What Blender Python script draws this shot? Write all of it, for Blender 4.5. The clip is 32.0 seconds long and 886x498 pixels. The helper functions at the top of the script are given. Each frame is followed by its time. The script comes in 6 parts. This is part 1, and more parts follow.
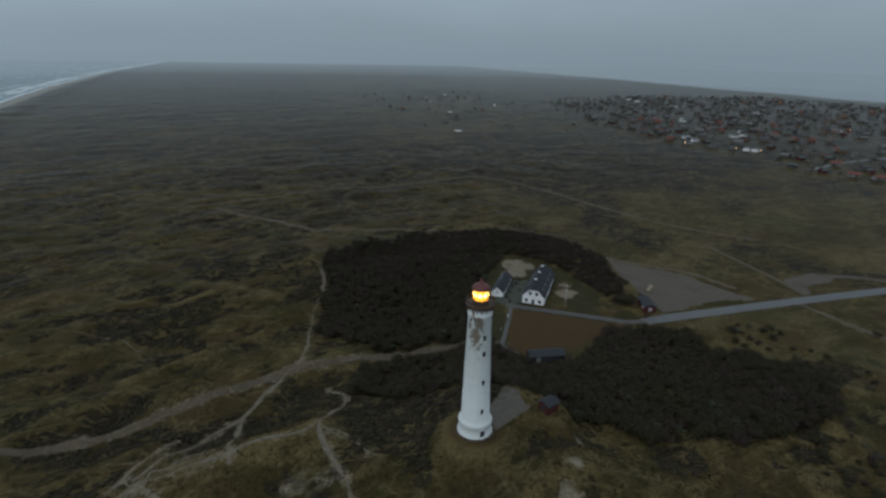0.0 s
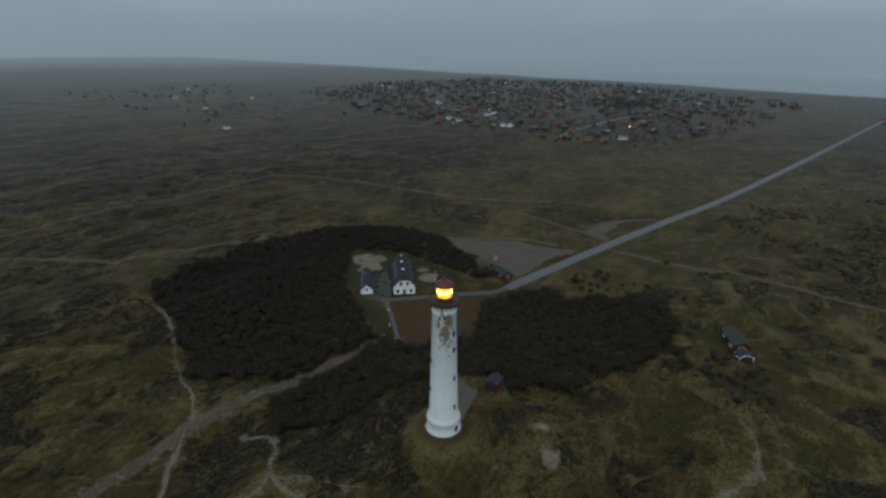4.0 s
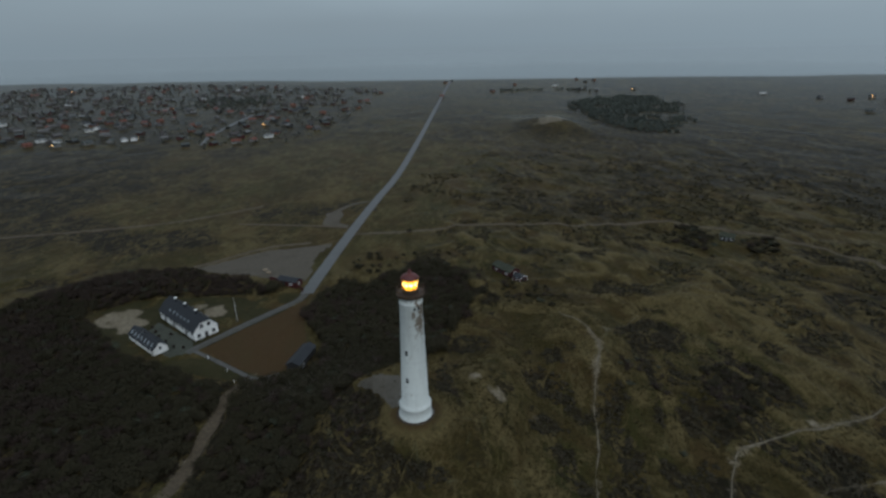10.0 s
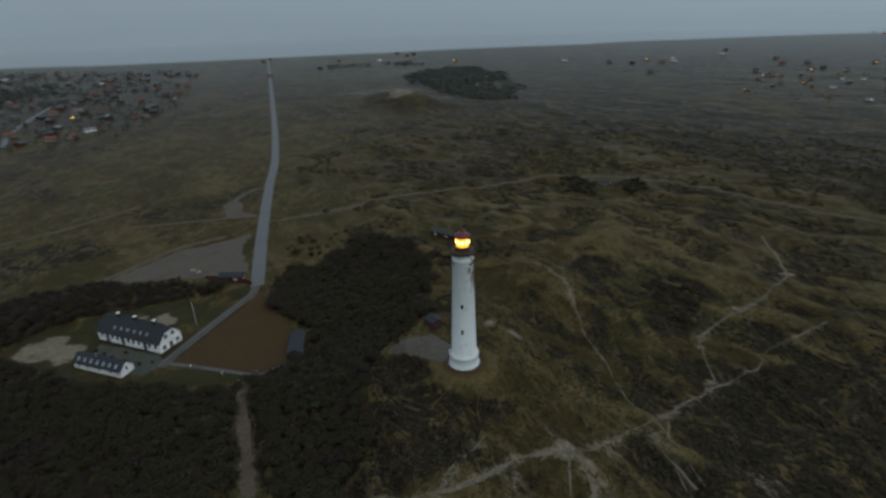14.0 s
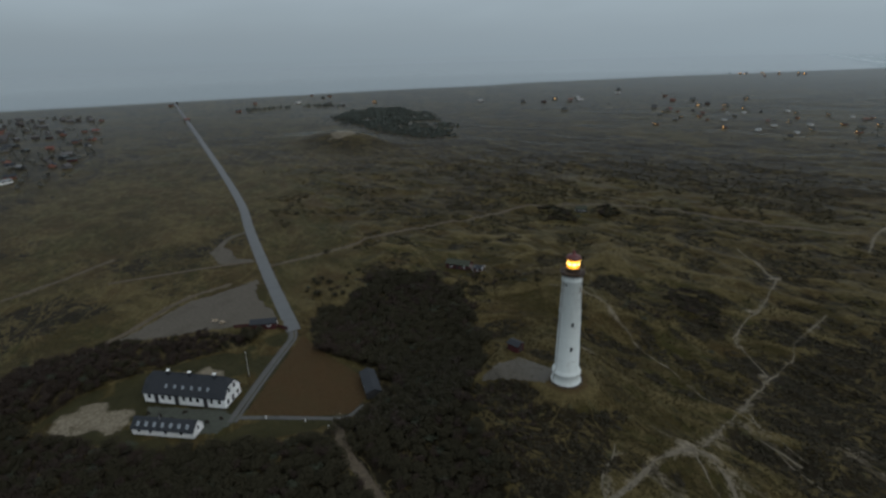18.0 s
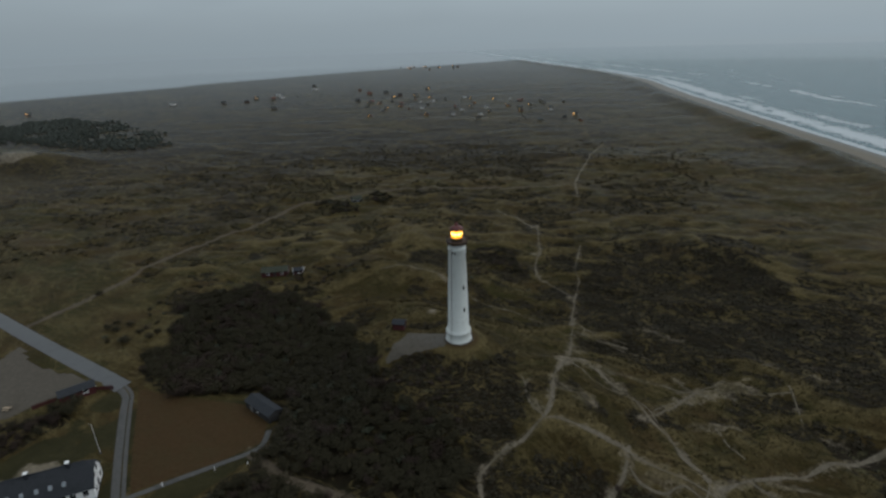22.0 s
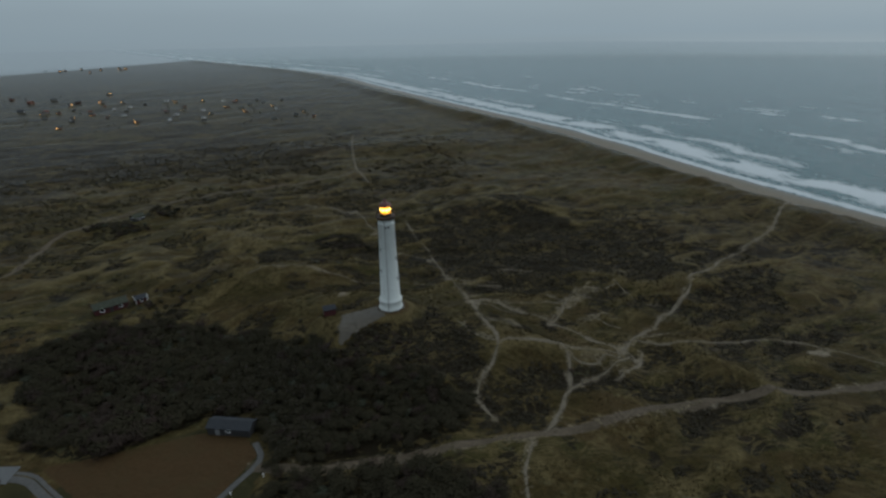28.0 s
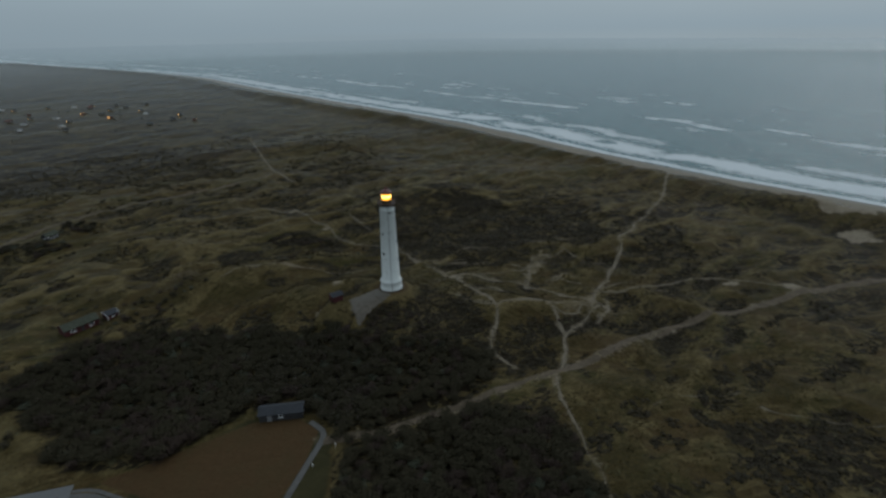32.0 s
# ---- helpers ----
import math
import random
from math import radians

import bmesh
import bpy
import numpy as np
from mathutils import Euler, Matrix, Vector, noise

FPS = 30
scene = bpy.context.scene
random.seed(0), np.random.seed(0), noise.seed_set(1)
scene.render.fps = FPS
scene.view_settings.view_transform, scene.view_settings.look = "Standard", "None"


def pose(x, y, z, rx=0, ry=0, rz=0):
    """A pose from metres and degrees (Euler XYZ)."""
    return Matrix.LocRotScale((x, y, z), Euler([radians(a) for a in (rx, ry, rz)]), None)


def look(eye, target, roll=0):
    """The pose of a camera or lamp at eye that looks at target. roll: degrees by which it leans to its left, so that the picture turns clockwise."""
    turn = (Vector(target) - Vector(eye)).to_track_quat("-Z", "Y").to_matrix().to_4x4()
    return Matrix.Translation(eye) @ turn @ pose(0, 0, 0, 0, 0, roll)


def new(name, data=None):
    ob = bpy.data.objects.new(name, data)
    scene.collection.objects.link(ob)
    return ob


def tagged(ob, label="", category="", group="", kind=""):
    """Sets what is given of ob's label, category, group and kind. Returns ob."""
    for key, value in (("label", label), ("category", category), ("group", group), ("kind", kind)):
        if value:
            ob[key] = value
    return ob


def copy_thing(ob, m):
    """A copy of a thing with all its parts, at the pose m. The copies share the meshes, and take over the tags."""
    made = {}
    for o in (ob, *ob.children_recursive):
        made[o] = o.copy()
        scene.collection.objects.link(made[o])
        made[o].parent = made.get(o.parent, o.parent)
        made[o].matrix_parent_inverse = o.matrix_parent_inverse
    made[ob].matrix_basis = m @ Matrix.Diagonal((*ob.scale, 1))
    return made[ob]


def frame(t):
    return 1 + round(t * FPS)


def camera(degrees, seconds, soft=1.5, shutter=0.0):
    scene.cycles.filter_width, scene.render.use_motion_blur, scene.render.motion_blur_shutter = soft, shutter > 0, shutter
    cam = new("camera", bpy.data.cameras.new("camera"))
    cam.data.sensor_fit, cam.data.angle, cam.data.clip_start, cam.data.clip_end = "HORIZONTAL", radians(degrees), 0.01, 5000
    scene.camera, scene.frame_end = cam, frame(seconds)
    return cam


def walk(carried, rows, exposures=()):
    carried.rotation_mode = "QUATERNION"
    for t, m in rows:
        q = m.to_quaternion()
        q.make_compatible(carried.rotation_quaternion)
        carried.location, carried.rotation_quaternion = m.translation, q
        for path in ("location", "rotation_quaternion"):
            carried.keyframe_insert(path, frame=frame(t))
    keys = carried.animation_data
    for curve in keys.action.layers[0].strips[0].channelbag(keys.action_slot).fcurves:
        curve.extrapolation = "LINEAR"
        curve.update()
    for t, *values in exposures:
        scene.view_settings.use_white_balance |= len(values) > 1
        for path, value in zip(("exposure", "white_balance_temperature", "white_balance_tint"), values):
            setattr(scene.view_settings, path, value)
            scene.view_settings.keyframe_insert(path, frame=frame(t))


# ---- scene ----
cam = camera(79.5, 32.0, soft=2.6, shutter=0.5)
METRES, EYE, TILT, LEAN, TURN = 360.0, 92.5, 0.0, 0.0, -16.7
ROWS = [
    (0.0, 0.0012, 0.0044, 0.002, 0.72, -20.04, -1.04),
    (0.5, -0.0095, 0.0058, 0.0026, -3.99, -19.99, -0.9),
    (1.0, -0.0208, 0.0073, 0.0034, -10.7, -19.94, -0.73),
    (1.5, -0.0331, 0.0096, 0.0038, -17.15, -19.93, -0.53),
    (2.0, -0.0452, 0.0128, 0.0036, -20.21, -19.82, -0.44),
    (2.5, -0.0581, 0.017, 0.0039, -23.18, -19.87, -0.35),
    (4.5, -0.1084, 0.0431, 0.0032, -27.2, -21.14, -0.35),
    (5.0, -0.1198, 0.0491, 0.0036, -31.59, -21.12, -0.21),
    (5.5, -0.1316, 0.0553, 0.0038, -40.83, -21.1, 0.11),
    (6.0, -0.1453, 0.0634, 0.0042, -47.57, -21.08, 0.23),
    (6.5, -0.1577, 0.0719, 0.0048, -49.83, -21.1, 0.36),
    (7.0, -0.1698, 0.0813, 0.0054, -51.75, -21.16, 0.48),
    (7.5, -0.1815, 0.0915, 0.0063, -54.75, -21.27, 0.59),
    (8.0, -0.193, 0.1032, 0.0064, -56.04, -21.26, 0.6),
    (8.5, -0.2033, 0.1148, 0.0066, -58.01, -21.2, 0.62),
    (9.0, -0.214, 0.1269, 0.0072, -62.96, -21.27, 0.83),
    (9.5, -0.2241, 0.1397, 0.0075, -66.71, -21.3, 0.97),
    (10.0, -0.2335, 0.1537, 0.0077, -68.58, -21.34, 1.06),
    (10.5, -0.2425, 0.1686, 0.0074, -70.06, -22.39, 1.08),
    (11.0, -0.25, 0.1846, 0.0073, -70.6, -23.23, 1.08),
    (11.5, -0.2573, 0.2005, 0.0072, -71.11, -23.65, 1.03),
    (12.0, -0.2644, 0.2168, 0.0071, -71.58, -23.6, 0.99),
    (12.5, -0.2703, 0.2312, 0.0076, -74.83, -23.7, 1.16),
    (13.0, -0.2766, 0.2474, 0.0072, -77.81, -23.66, 1.2),
    (13.5, -0.2823, 0.2624, 0.0085, -81.12, -23.84, 1.36),
    (14.0, -0.2878, 0.2784, 0.0096, -88.65, -24.11, 1.55),
    (14.5, -0.2916, 0.2958, 0.0114, -92.98, -24.12, 1.69),
    (15.0, -0.2953, 0.3136, 0.0112, -94.23, -23.03, 1.59),
    (15.5, -0.2971, 0.3316, 0.0127, -95.04, -22.75, 1.61),
    (17.5, -0.2958, 0.4003, 0.0123, -97.95, -20.29, 1.39),
    (18.0, -0.2951, 0.4151, 0.0126, -99.35, -20.34, 1.4),
    (18.5, -0.2945, 0.4313, 0.0131, -105.52, -20.47, 1.66),
    (19.0, -0.2941, 0.4458, 0.0135, -114.95, -20.78, 2.1),
    (19.5, -0.291, 0.4616, 0.0137, -123.36, -21.11, 2.21),
    (20.0, -0.2869, 0.4774, 0.0133, -125.27, -21.11, 2.11),
    (20.5, -0.2812, 0.4935, 0.0132, -125.81, -21.12, 2.02),
    (21.0, -0.2759, 0.5079, 0.0133, -126.35, -21.14, 1.89),
    (21.5, -0.2681, 0.5235, 0.0136, -129.9, -21.32, 1.77),
    (22.0, -0.2602, 0.5379, 0.0141, -131.87, -21.4, 1.66),
    (22.5, -0.2527, 0.5512, 0.0135, -133.8, -21.41, 1.61),
    (23.0, -0.2454, 0.5648, 0.0143, -140.2, -21.64, 1.58),
    (23.5, -0.2364, 0.5777, 0.0137, -143.08, -21.7, 1.43),
    (24.0, -0.226, 0.5909, 0.013, -143.93, -21.69, 1.34),
    (24.5, -0.2181, 0.6026, 0.0126, -146.02, -21.73, 1.42),
    (25.0, -0.2087, 0.6136, 0.0133, -151.72, -22.01, 1.36),
    (25.5, -0.1978, 0.6248, 0.0137, -154.86, -22.1, 1.24),
    (27.5, -0.1538, 0.6663, 0.013, -163.71, -22.09, 1.0),
    (28.0, -0.1418, 0.6755, 0.0136, -164.54, -22.16, 1.0),
    (28.5, -0.1291, 0.6854, 0.0147, -166.24, -22.29, 0.95),
    (29.0, -0.115, 0.6945, 0.0153, -167.12, -22.36, 1.01),
    (29.5, -0.1014, 0.7035, 0.0159, -167.19, -22.42, 1.16),
    (30.0, -0.0887, 0.7121, 0.0165, -167.49, -22.45, 1.25),
    (30.5, -0.0756, 0.7203, 0.017, -168.96, -22.51, 1.17),
    (31.0, -0.0629, 0.7282, 0.0174, -170.23, -22.53, 1.16),
    (31.5, -0.0495, 0.7357, 0.018, -174.39, -22.6, 1.07),
    (32.0, -0.0374, 0.7431, 0.0182, -179.46, -22.65, 1.0),
]
EXPOSURES = [(0.0, 0.09, 6020, 9), (7.0, 0.08, 6080, 9), (13.0, 0.05, 6120, 9), (16.0, 0.12, 6200, 10), (20.0, 0.08, 6450, 11), (24.0, 0.05, 6440, 11), (28.0, -0.03, 6180, 8), (32.0, -0.05, 6160, 8)]
walk(cam, [(t, pose(0, 0, EYE, TILT, LEAN, TURN) @ pose(METRES * x, METRES * y, METRES * z, 90 + pitch, roll, yaw)) for t, x, y, z, yaw, pitch, roll in ROWS], EXPOSURES)


# ---- world and sun: a rainy, overcast dusk ----
SUN_AZ, SUN_EL = -150.0, 38.0
world = bpy.data.worlds.new("rainy_dusk")
scene.world = world
world.use_nodes = True
wn, wl = world.node_tree.nodes, world.node_tree.links
wn.clear()
w_out, w_bg = wn.new("ShaderNodeOutputWorld"), wn.new("ShaderNodeBackground")
w_sky = wn.new("ShaderNodeTexSky")
w_sky.sky_type, w_sky.sun_disc = "NISHITA", False
w_sky.sun_elevation, w_sky.sun_rotation = radians(SUN_EL), radians(90 - SUN_AZ)
w_dim = wn.new("ShaderNodeVectorMath")
w_dim.operation = "SCALE"
w_dim.inputs["Scale"].default_value = 0.08
wl.new(w_sky.outputs[0], w_dim.inputs[0])
w_co, w_sep, w_ramp = wn.new("ShaderNodeTexCoord"), wn.new("ShaderNodeSeparateXYZ"), wn.new("ShaderNodeValToRGB")
wl.new(w_co.outputs["Generated"], w_sep.inputs[0])
wl.new(w_sep.outputs["Z"], w_ramp.inputs[0])
stops = ((0.0, (0.196, 0.240, 0.266)), (0.03, (0.205, 0.250, 0.278)), (0.09, (0.254, 0.304, 0.336)), (0.3, (0.335, 0.388, 0.425)), (1.0, (0.56, 0.62, 0.66)))
while len(w_ramp.color_ramp.elements) < len(stops):
    w_ramp.color_ramp.elements.new(0.5)
for el, (p, c) in zip(w_ramp.color_ramp.elements, stops):
    el.position, el.color = p, (*c, 1)
w_map, w_noise, w_fac = wn.new("ShaderNodeMapping"), wn.new("ShaderNodeTexNoise"), wn.new("ShaderNodeMapRange")
w_map.inputs["Scale"].default_value = (1.6, 1.6, 7.0)
w_noise.inputs["Scale"].default_value, w_noise.inputs["Detail"].default_value = 1.4, 3.0
w_fac.inputs["From Min"].default_value, w_fac.inputs["From Max"].default_value = 0.3, 0.7
w_fac.inputs["To Min"].default_value, w_fac.inputs["To Max"].default_value = 0.9, 1.1
wl.new(w_co.outputs["Generated"], w_map.inputs[0])
wl.new(w_map.outputs[0], w_noise.inputs["Vector"])
wl.new(w_noise.outputs[0], w_fac.inputs[0])
w_cloud, w_mix = wn.new("ShaderNodeVectorMath"), wn.new("ShaderNodeMix")
w_cloud.operation = "SCALE"
wl.new(w_ramp.outputs[0], w_cloud.inputs[0])
wl.new(w_fac.outputs[0], w_cloud.inputs["Scale"])
w_mix.data_type = "RGBA"
w_mix.inputs[0].default_value = 0.94
wl.new(w_dim.outputs[0], w_mix.inputs[6])
wl.new(w_cloud.outputs[0], w_mix.inputs[7])
w_side, w_glow = wn.new("ShaderNodeMapRange"), wn.new("ShaderNodeVectorMath")
w_glow.operation = "SCALE"
for k, value in enumerate((-1.0, 1.0, 1.42, 1.04)):
    w_side.inputs[k + 1].default_value = value
w_sea = wn.new("ShaderNodeVectorMath")
w_sea.operation, w_sea.inputs[1].default_value = "DOT_PRODUCT", (0.75, 0.66, 0.0)
wl.new(w_co.outputs["Generated"], w_sea.inputs[0])
wl.new(w_sea.outputs["Value"], w_side.inputs[0])
wl.new(w_mix.outputs[2], w_glow.inputs[0])
wl.new(w_side.outputs[0], w_glow.inputs["Scale"])
wl.new(w_glow.outputs[0], w_bg.inputs[0])
w_bg.inputs[1].default_value = 1.0
wl.new(w_bg.outputs[0], w_out.inputs[0])

sun = new("sun", bpy.data.lights.new("sun", "SUN"))
sun.data.energy, sun.data.angle, sun.data.color = 0.5, radians(40), (1.0, 0.97, 0.93)
sun.matrix_world = look((0, 0, 300), (-math.cos(radians(SUN_AZ)) * 10, -math.sin(radians(SUN_AZ)) * 10, 300 - 10 * math.tan(radians(SUN_EL))))


# ---- materials ----
class Graph:
    """A small builder for node materials."""

    def __init__(self, name):
        self.mat = bpy.data.materials.new(name)
        self.mat.use_nodes = True
        self.tree = self.mat.node_tree
        self.tree.nodes.clear()
        self.out = self.tree.nodes.new("ShaderNodeOutputMaterial")

    def put(self, socket, value):
        if isinstance(value, bpy.types.NodeSocket):
            self.tree.links.new(value, socket)
        elif isinstance(value, (tuple, list)) and len(value) == 3 and socket.type == "RGBA":
            socket.default_value = (*value, 1)
        else:
            socket.default_value = value

    def node(self, kind, **inputs):
        n = self.tree.nodes.new("ShaderNode" + kind)
        for k, v in inputs.items():
            self.put(n.inputs[k.replace("_", " ")], v)
        return n

    def coords(self, which="Object"):
        return self.node("TexCoord").outputs[which]

    def noise(self, scale, detail=3.0, rough=0.55, vec=None, distort=0.0):
        n = self.node("TexNoise", Scale=scale, Detail=detail, Roughness=rough, Distortion=distort)
        if vec is not None:
            self.put(n.inputs["Vector"], vec)
        return n.outputs[0]

    def stretch(self, vec, scale):
        return self.node("Mapping", Vector=vec, Scale=scale).outputs[0]

    def span(self, v, a, b, c=0.0, d=1.0):
        n = self.node("MapRange")
        for i, q in enumerate((v, a, b, c, d)):
            self.put(n.inputs[i], q)
        return n.outputs[0]

    def mix(self, f, a, b, how="MIX"):
        n = self.tree.nodes.new("ShaderNodeMix")
        n.data_type, n.blend_type = "RGBA", how
        self.put(n.inputs[0], f)
        self.put(n.inputs[6], a)
        self.put(n.inputs[7], b)
        return n.outputs[2]

    def sum(self, a, b, how="ADD"):
        n = self.tree.nodes.new("ShaderNodeMath")
        n.operation = how
        n.use_clamp = how == "ADD"
        self.put(n.inputs[0], a)
        self.put(n.inputs[1], b)
        return n.outputs[0]

    def attr(self, name):
        n = self.tree.nodes.new("ShaderNodeAttribute")
        n.attribute_name = name
        return n.outputs

    def surface(self, color, rough=0.8, bump=None, strength=0.3, distance=0.05, **more):
        b = self.node("BsdfPrincipled")
        self.put(b.inputs["Base Color"], color)
        self.put(b.inputs["Roughness"], rough)
        for k, v in more.items():
            self.put(b.inputs[k.replace("_", " ")], v)
        if bump is not None:
            n = self.node("Bump", Strength=strength, Distance=distance, Height=bump)
            self.put(b.inputs["Normal"], n.outputs[0])
        self.put(self.out.inputs[0], b.outputs[0])
        return self.mat


def simple(name, a, b, scale=2.0, rough=0.7, strength=0.25, stretch=None, stain=None, **more):
    """Two tones by a fine noise, wear by a broad one, and a small relief."""
    g = Graph(name)
    co = g.coords()
    vec = g.stretch(co, stretch) if stretch else co
    fine, broad = g.noise(scale, 5.0, 0.6, vec), g.noise(scale * 0.13, 3.0, 0.5, co)
    col = g.mix(g.span(fine, 0.3, 0.7), a, b)
    worn = stain or tuple(v * 0.72 for v in a)
    col = g.mix(g.span(broad, 0.5, 0.75, 0.0, 0.6), col, worn)
    return g.surface(col, g.span(fine, 0.2, 0.8, rough - 0.08, rough + 0.08), fine, strength, 0.02, **more)


def varied(name, a, b, rough=0.75, island=True, scale=0.6, **more):
    """A tone for each piece, between two colours."""
    g = Graph(name)
    rnd = g.node("NewGeometry").outputs["Random Per Island"] if island else g.node("ObjectInfo").outputs["Random"]
    col = g.mix(rnd, a, b)
    col = g.mix(g.span(g.noise(scale, 3.0), 0.35, 0.7, 0.0, 0.5), col, tuple(v * 0.6 for v in a))
    return g.surface(col, rough, **more)


def ground_material():
    """Winter dune country: grass, straw, heath, sand, lawn and bare earth, told apart by the two cover layers."""
    g = Graph("dune_ground")
    co = g.coords()
    cover, use = g.node("SeparateColor", Color=g.attr("cover")["Color"]).outputs, g.node("SeparateColor", Color=g.attr("use")["Color"]).outputs
    slant = g.node("Mapping", Vector=co, Rotation=(0, 0, radians(-18)), Scale=(0.72, 1.25, 1.0)).outputs[0]
    fine, mid, broad = g.noise(1.1, 6.0, 0.65, co), g.noise(0.16, 5.0, 0.6, co, 0.6), g.noise(0.0085, 6.0, 0.62, slant, 0.8)
    streak, patch, clump = g.noise(0.045, 6.0, 0.68, slant, 0.6), g.noise(0.03, 6.0, 0.66, co, 1.0), g.noise(0.09, 6.0, 0.7, slant, 0.8)
    grass = g.mix(g.span(fine, 0.3, 0.7), (0.0178, 0.0147, 0.0050), (0.0462, 0.0352, 0.0118))
    grass = g.mix(g.span(patch, 0.42, 0.62, 0.0, 0.8), grass, g.mix(g.span(fine, 0.3, 0.75), (0.0350, 0.0230, 0.0092), (0.0720, 0.0475, 0.0192)))
    grass = g.mix(g.span(streak, 0.46, 0.62, 0.0, 0.6), grass, (0.0330, 0.0340, 0.0110))
    straw = g.mix(g.span(fine, 0.25, 0.75), (0.0480, 0.0385, 0.0155), (0.1130, 0.0860, 0.0370))
    heath = g.mix(g.span(mid, 0.35, 0.7), (0.0096, 0.0082, 0.0046), (0.0225, 0.0160, 0.0095))
    heath = g.mix(g.span(fine, 0.4, 0.8, 0.0, 0.5), heath, (0.0072, 0.0074, 0.0036))
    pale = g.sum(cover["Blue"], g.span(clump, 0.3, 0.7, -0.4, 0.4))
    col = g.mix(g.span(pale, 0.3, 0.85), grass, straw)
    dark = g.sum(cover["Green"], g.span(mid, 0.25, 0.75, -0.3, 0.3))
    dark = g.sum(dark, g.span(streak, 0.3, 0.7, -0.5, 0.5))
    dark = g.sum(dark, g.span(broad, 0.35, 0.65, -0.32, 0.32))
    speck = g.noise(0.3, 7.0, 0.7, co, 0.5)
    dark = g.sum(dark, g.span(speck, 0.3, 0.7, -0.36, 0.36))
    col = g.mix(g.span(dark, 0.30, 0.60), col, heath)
    col = g.mix(g.span(speck, 0.56, 0.66, 0.0, 0.55), col, (0.0150, 0.0140, 0.0060))
    col = g.mix(g.span(broad, 0.5, 0.6, 0.0, 0.25), col, (0.0260, 0.0190, 0.0100))
    for size, gate in ((0.05, patch), (0.115, streak)):
        vein = g.noise(size, 5.0, 0.62, slant, 0.9)
        line = g.sum(g.span(vein, 0.470, 0.498), g.span(vein, 0.502, 0.530, 1.0, 0.0), "MULTIPLY")
        line = g.sum(line, g.span(gate, 0.42, 0.54, 0.0, 0.9), "MULTIPLY")
        col = g.mix(line, col, straw)
    moss = g.noise(0.34, 6.0, 0.72, g.stretch(co, (1.0, 1.0, 0.4)), 1.2)
    moss = g.sum(g.span(moss, 0.56, 0.62), g.span(clump, 0.5, 0.58, 0.0, 0.7), "MULTIPLY")
    col = g.mix(moss, col, g.mix(g.span(fine, 0.3, 0.7), (0.0462, 0.0450, 0.0211), (0.0903, 0.0840, 0.0440)))
    lawn = g.mix(g.span(mid, 0.3, 0.7), (0.022, 0.0205, 0.0088), (0.037, 0.0325, 0.0140))
    col = g.mix(g.span(g.sum(use["Red"], g.span(fine, 0.2, 0.8, -0.2, 0.2)), 0.4, 0.6), col, lawn)
    field = g.mix(g.span(fine, 0.3, 0.75), (0.041, 0.0250, 0.0112), (0.062, 0.0385, 0.0180))
    field = g.mix(g.span(mid, 0.45, 0.7, 0.0, 0.6), field, (0.044, 0.034, 0.0150))
    col = g.mix(g.span(g.sum(use["Green"], g.span(fine, 0.2, 0.8, -0.2, 0.2)), 0.4, 0.6), col, field)
    sand = g.mix(g.span(fine, 0.3, 0.75), (0.11, 0.092, 0.064), (0.21, 0.178, 0.130))
    sand = g.mix(use["Blue"], sand, (0.165, 0.152, 0.130))
    rag = g.sum(g.span(fine, 0.2, 0.8, -0.3, 0.3), g.span(mid, 0.3, 0.7, -0.3, 0.3))
    col = g.mix(g.span(g.sum(cover["Red"], rag), 0.35, 0.8), col, sand)
    relief = g.sum(g.sum(fine, 0.3, "MULTIPLY"), g.sum(clump, 0.7, "MULTIPLY"))
    # the clear coat's grazing gloss stands in for haze over the far land
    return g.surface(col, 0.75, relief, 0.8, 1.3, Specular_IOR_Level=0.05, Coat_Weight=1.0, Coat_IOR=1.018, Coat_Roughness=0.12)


def water_material():
    """Grey-green sea with wind chop, and foam by the foam layer."""
    g = Graph("sea_water")
    co = g.coords()
    turn = g.node("Mapping", Vector=co, Rotation=(0, 0, radians(20)), Scale=(1.0, 0.35, 1.0)).outputs[0]
    chop, swell, froth = g.noise(0.22, 5.0, 0.62, turn), g.noise(0.035, 3.0, 0.5, turn), g.noise(0.16, 8.0, 0.75, turn, 1.5)
    foam = g.span(g.sum(g.attr("foam")["Fac"], g.span(froth, 0.25, 0.75, -0.5, 0.5)), 0.24, 0.66)
    col = g.mix(g.span(swell, 0.35, 0.65), (0.020, 0.074, 0.080), (0.040, 0.104, 0.108))
    # chop also darkens the colour, so part of the wave shading is painted
    col = g.mix(g.span(chop, 0.42, 0.66, 0.0, 0.55), col, (0.012, 0.050, 0.056))
    col = g.mix(g.sum(foam, 0.8, "MULTIPLY"), col, (0.58, 0.61, 0.62))
    relief = g.sum(g.sum(chop, 0.5, "MULTIPLY"), swell)
    # grazing coat lifts the far sea to the sky tone, in place of haze
    return g.surface(col, g.span(foam, 0.0, 1.0, 0.22, 0.85), relief, 1.0, 2.8, Specular_IOR_Level=0.2, Coat_Weight=0.6, Coat_IOR=1.03, Coat_Roughness=0.12)


def still_water():
    """Shallow, wind-ruffled fjord water."""
    g = Graph("fjord_water")
    ripple, broad = g.noise(0.4, 4.0, 0.6), g.noise(0.004, 3.0, 0.5)
    # base is paled to bring the water up to the hazy horizon tone
    col = g.mix(g.span(broad, 0.35, 0.65), (0.115, 0.139, 0.148), (0.135, 0.161, 0.172))
    return g.surface(col, 0.15, ripple, 0.08, 0.05, Specular_IOR_Level=0.8)


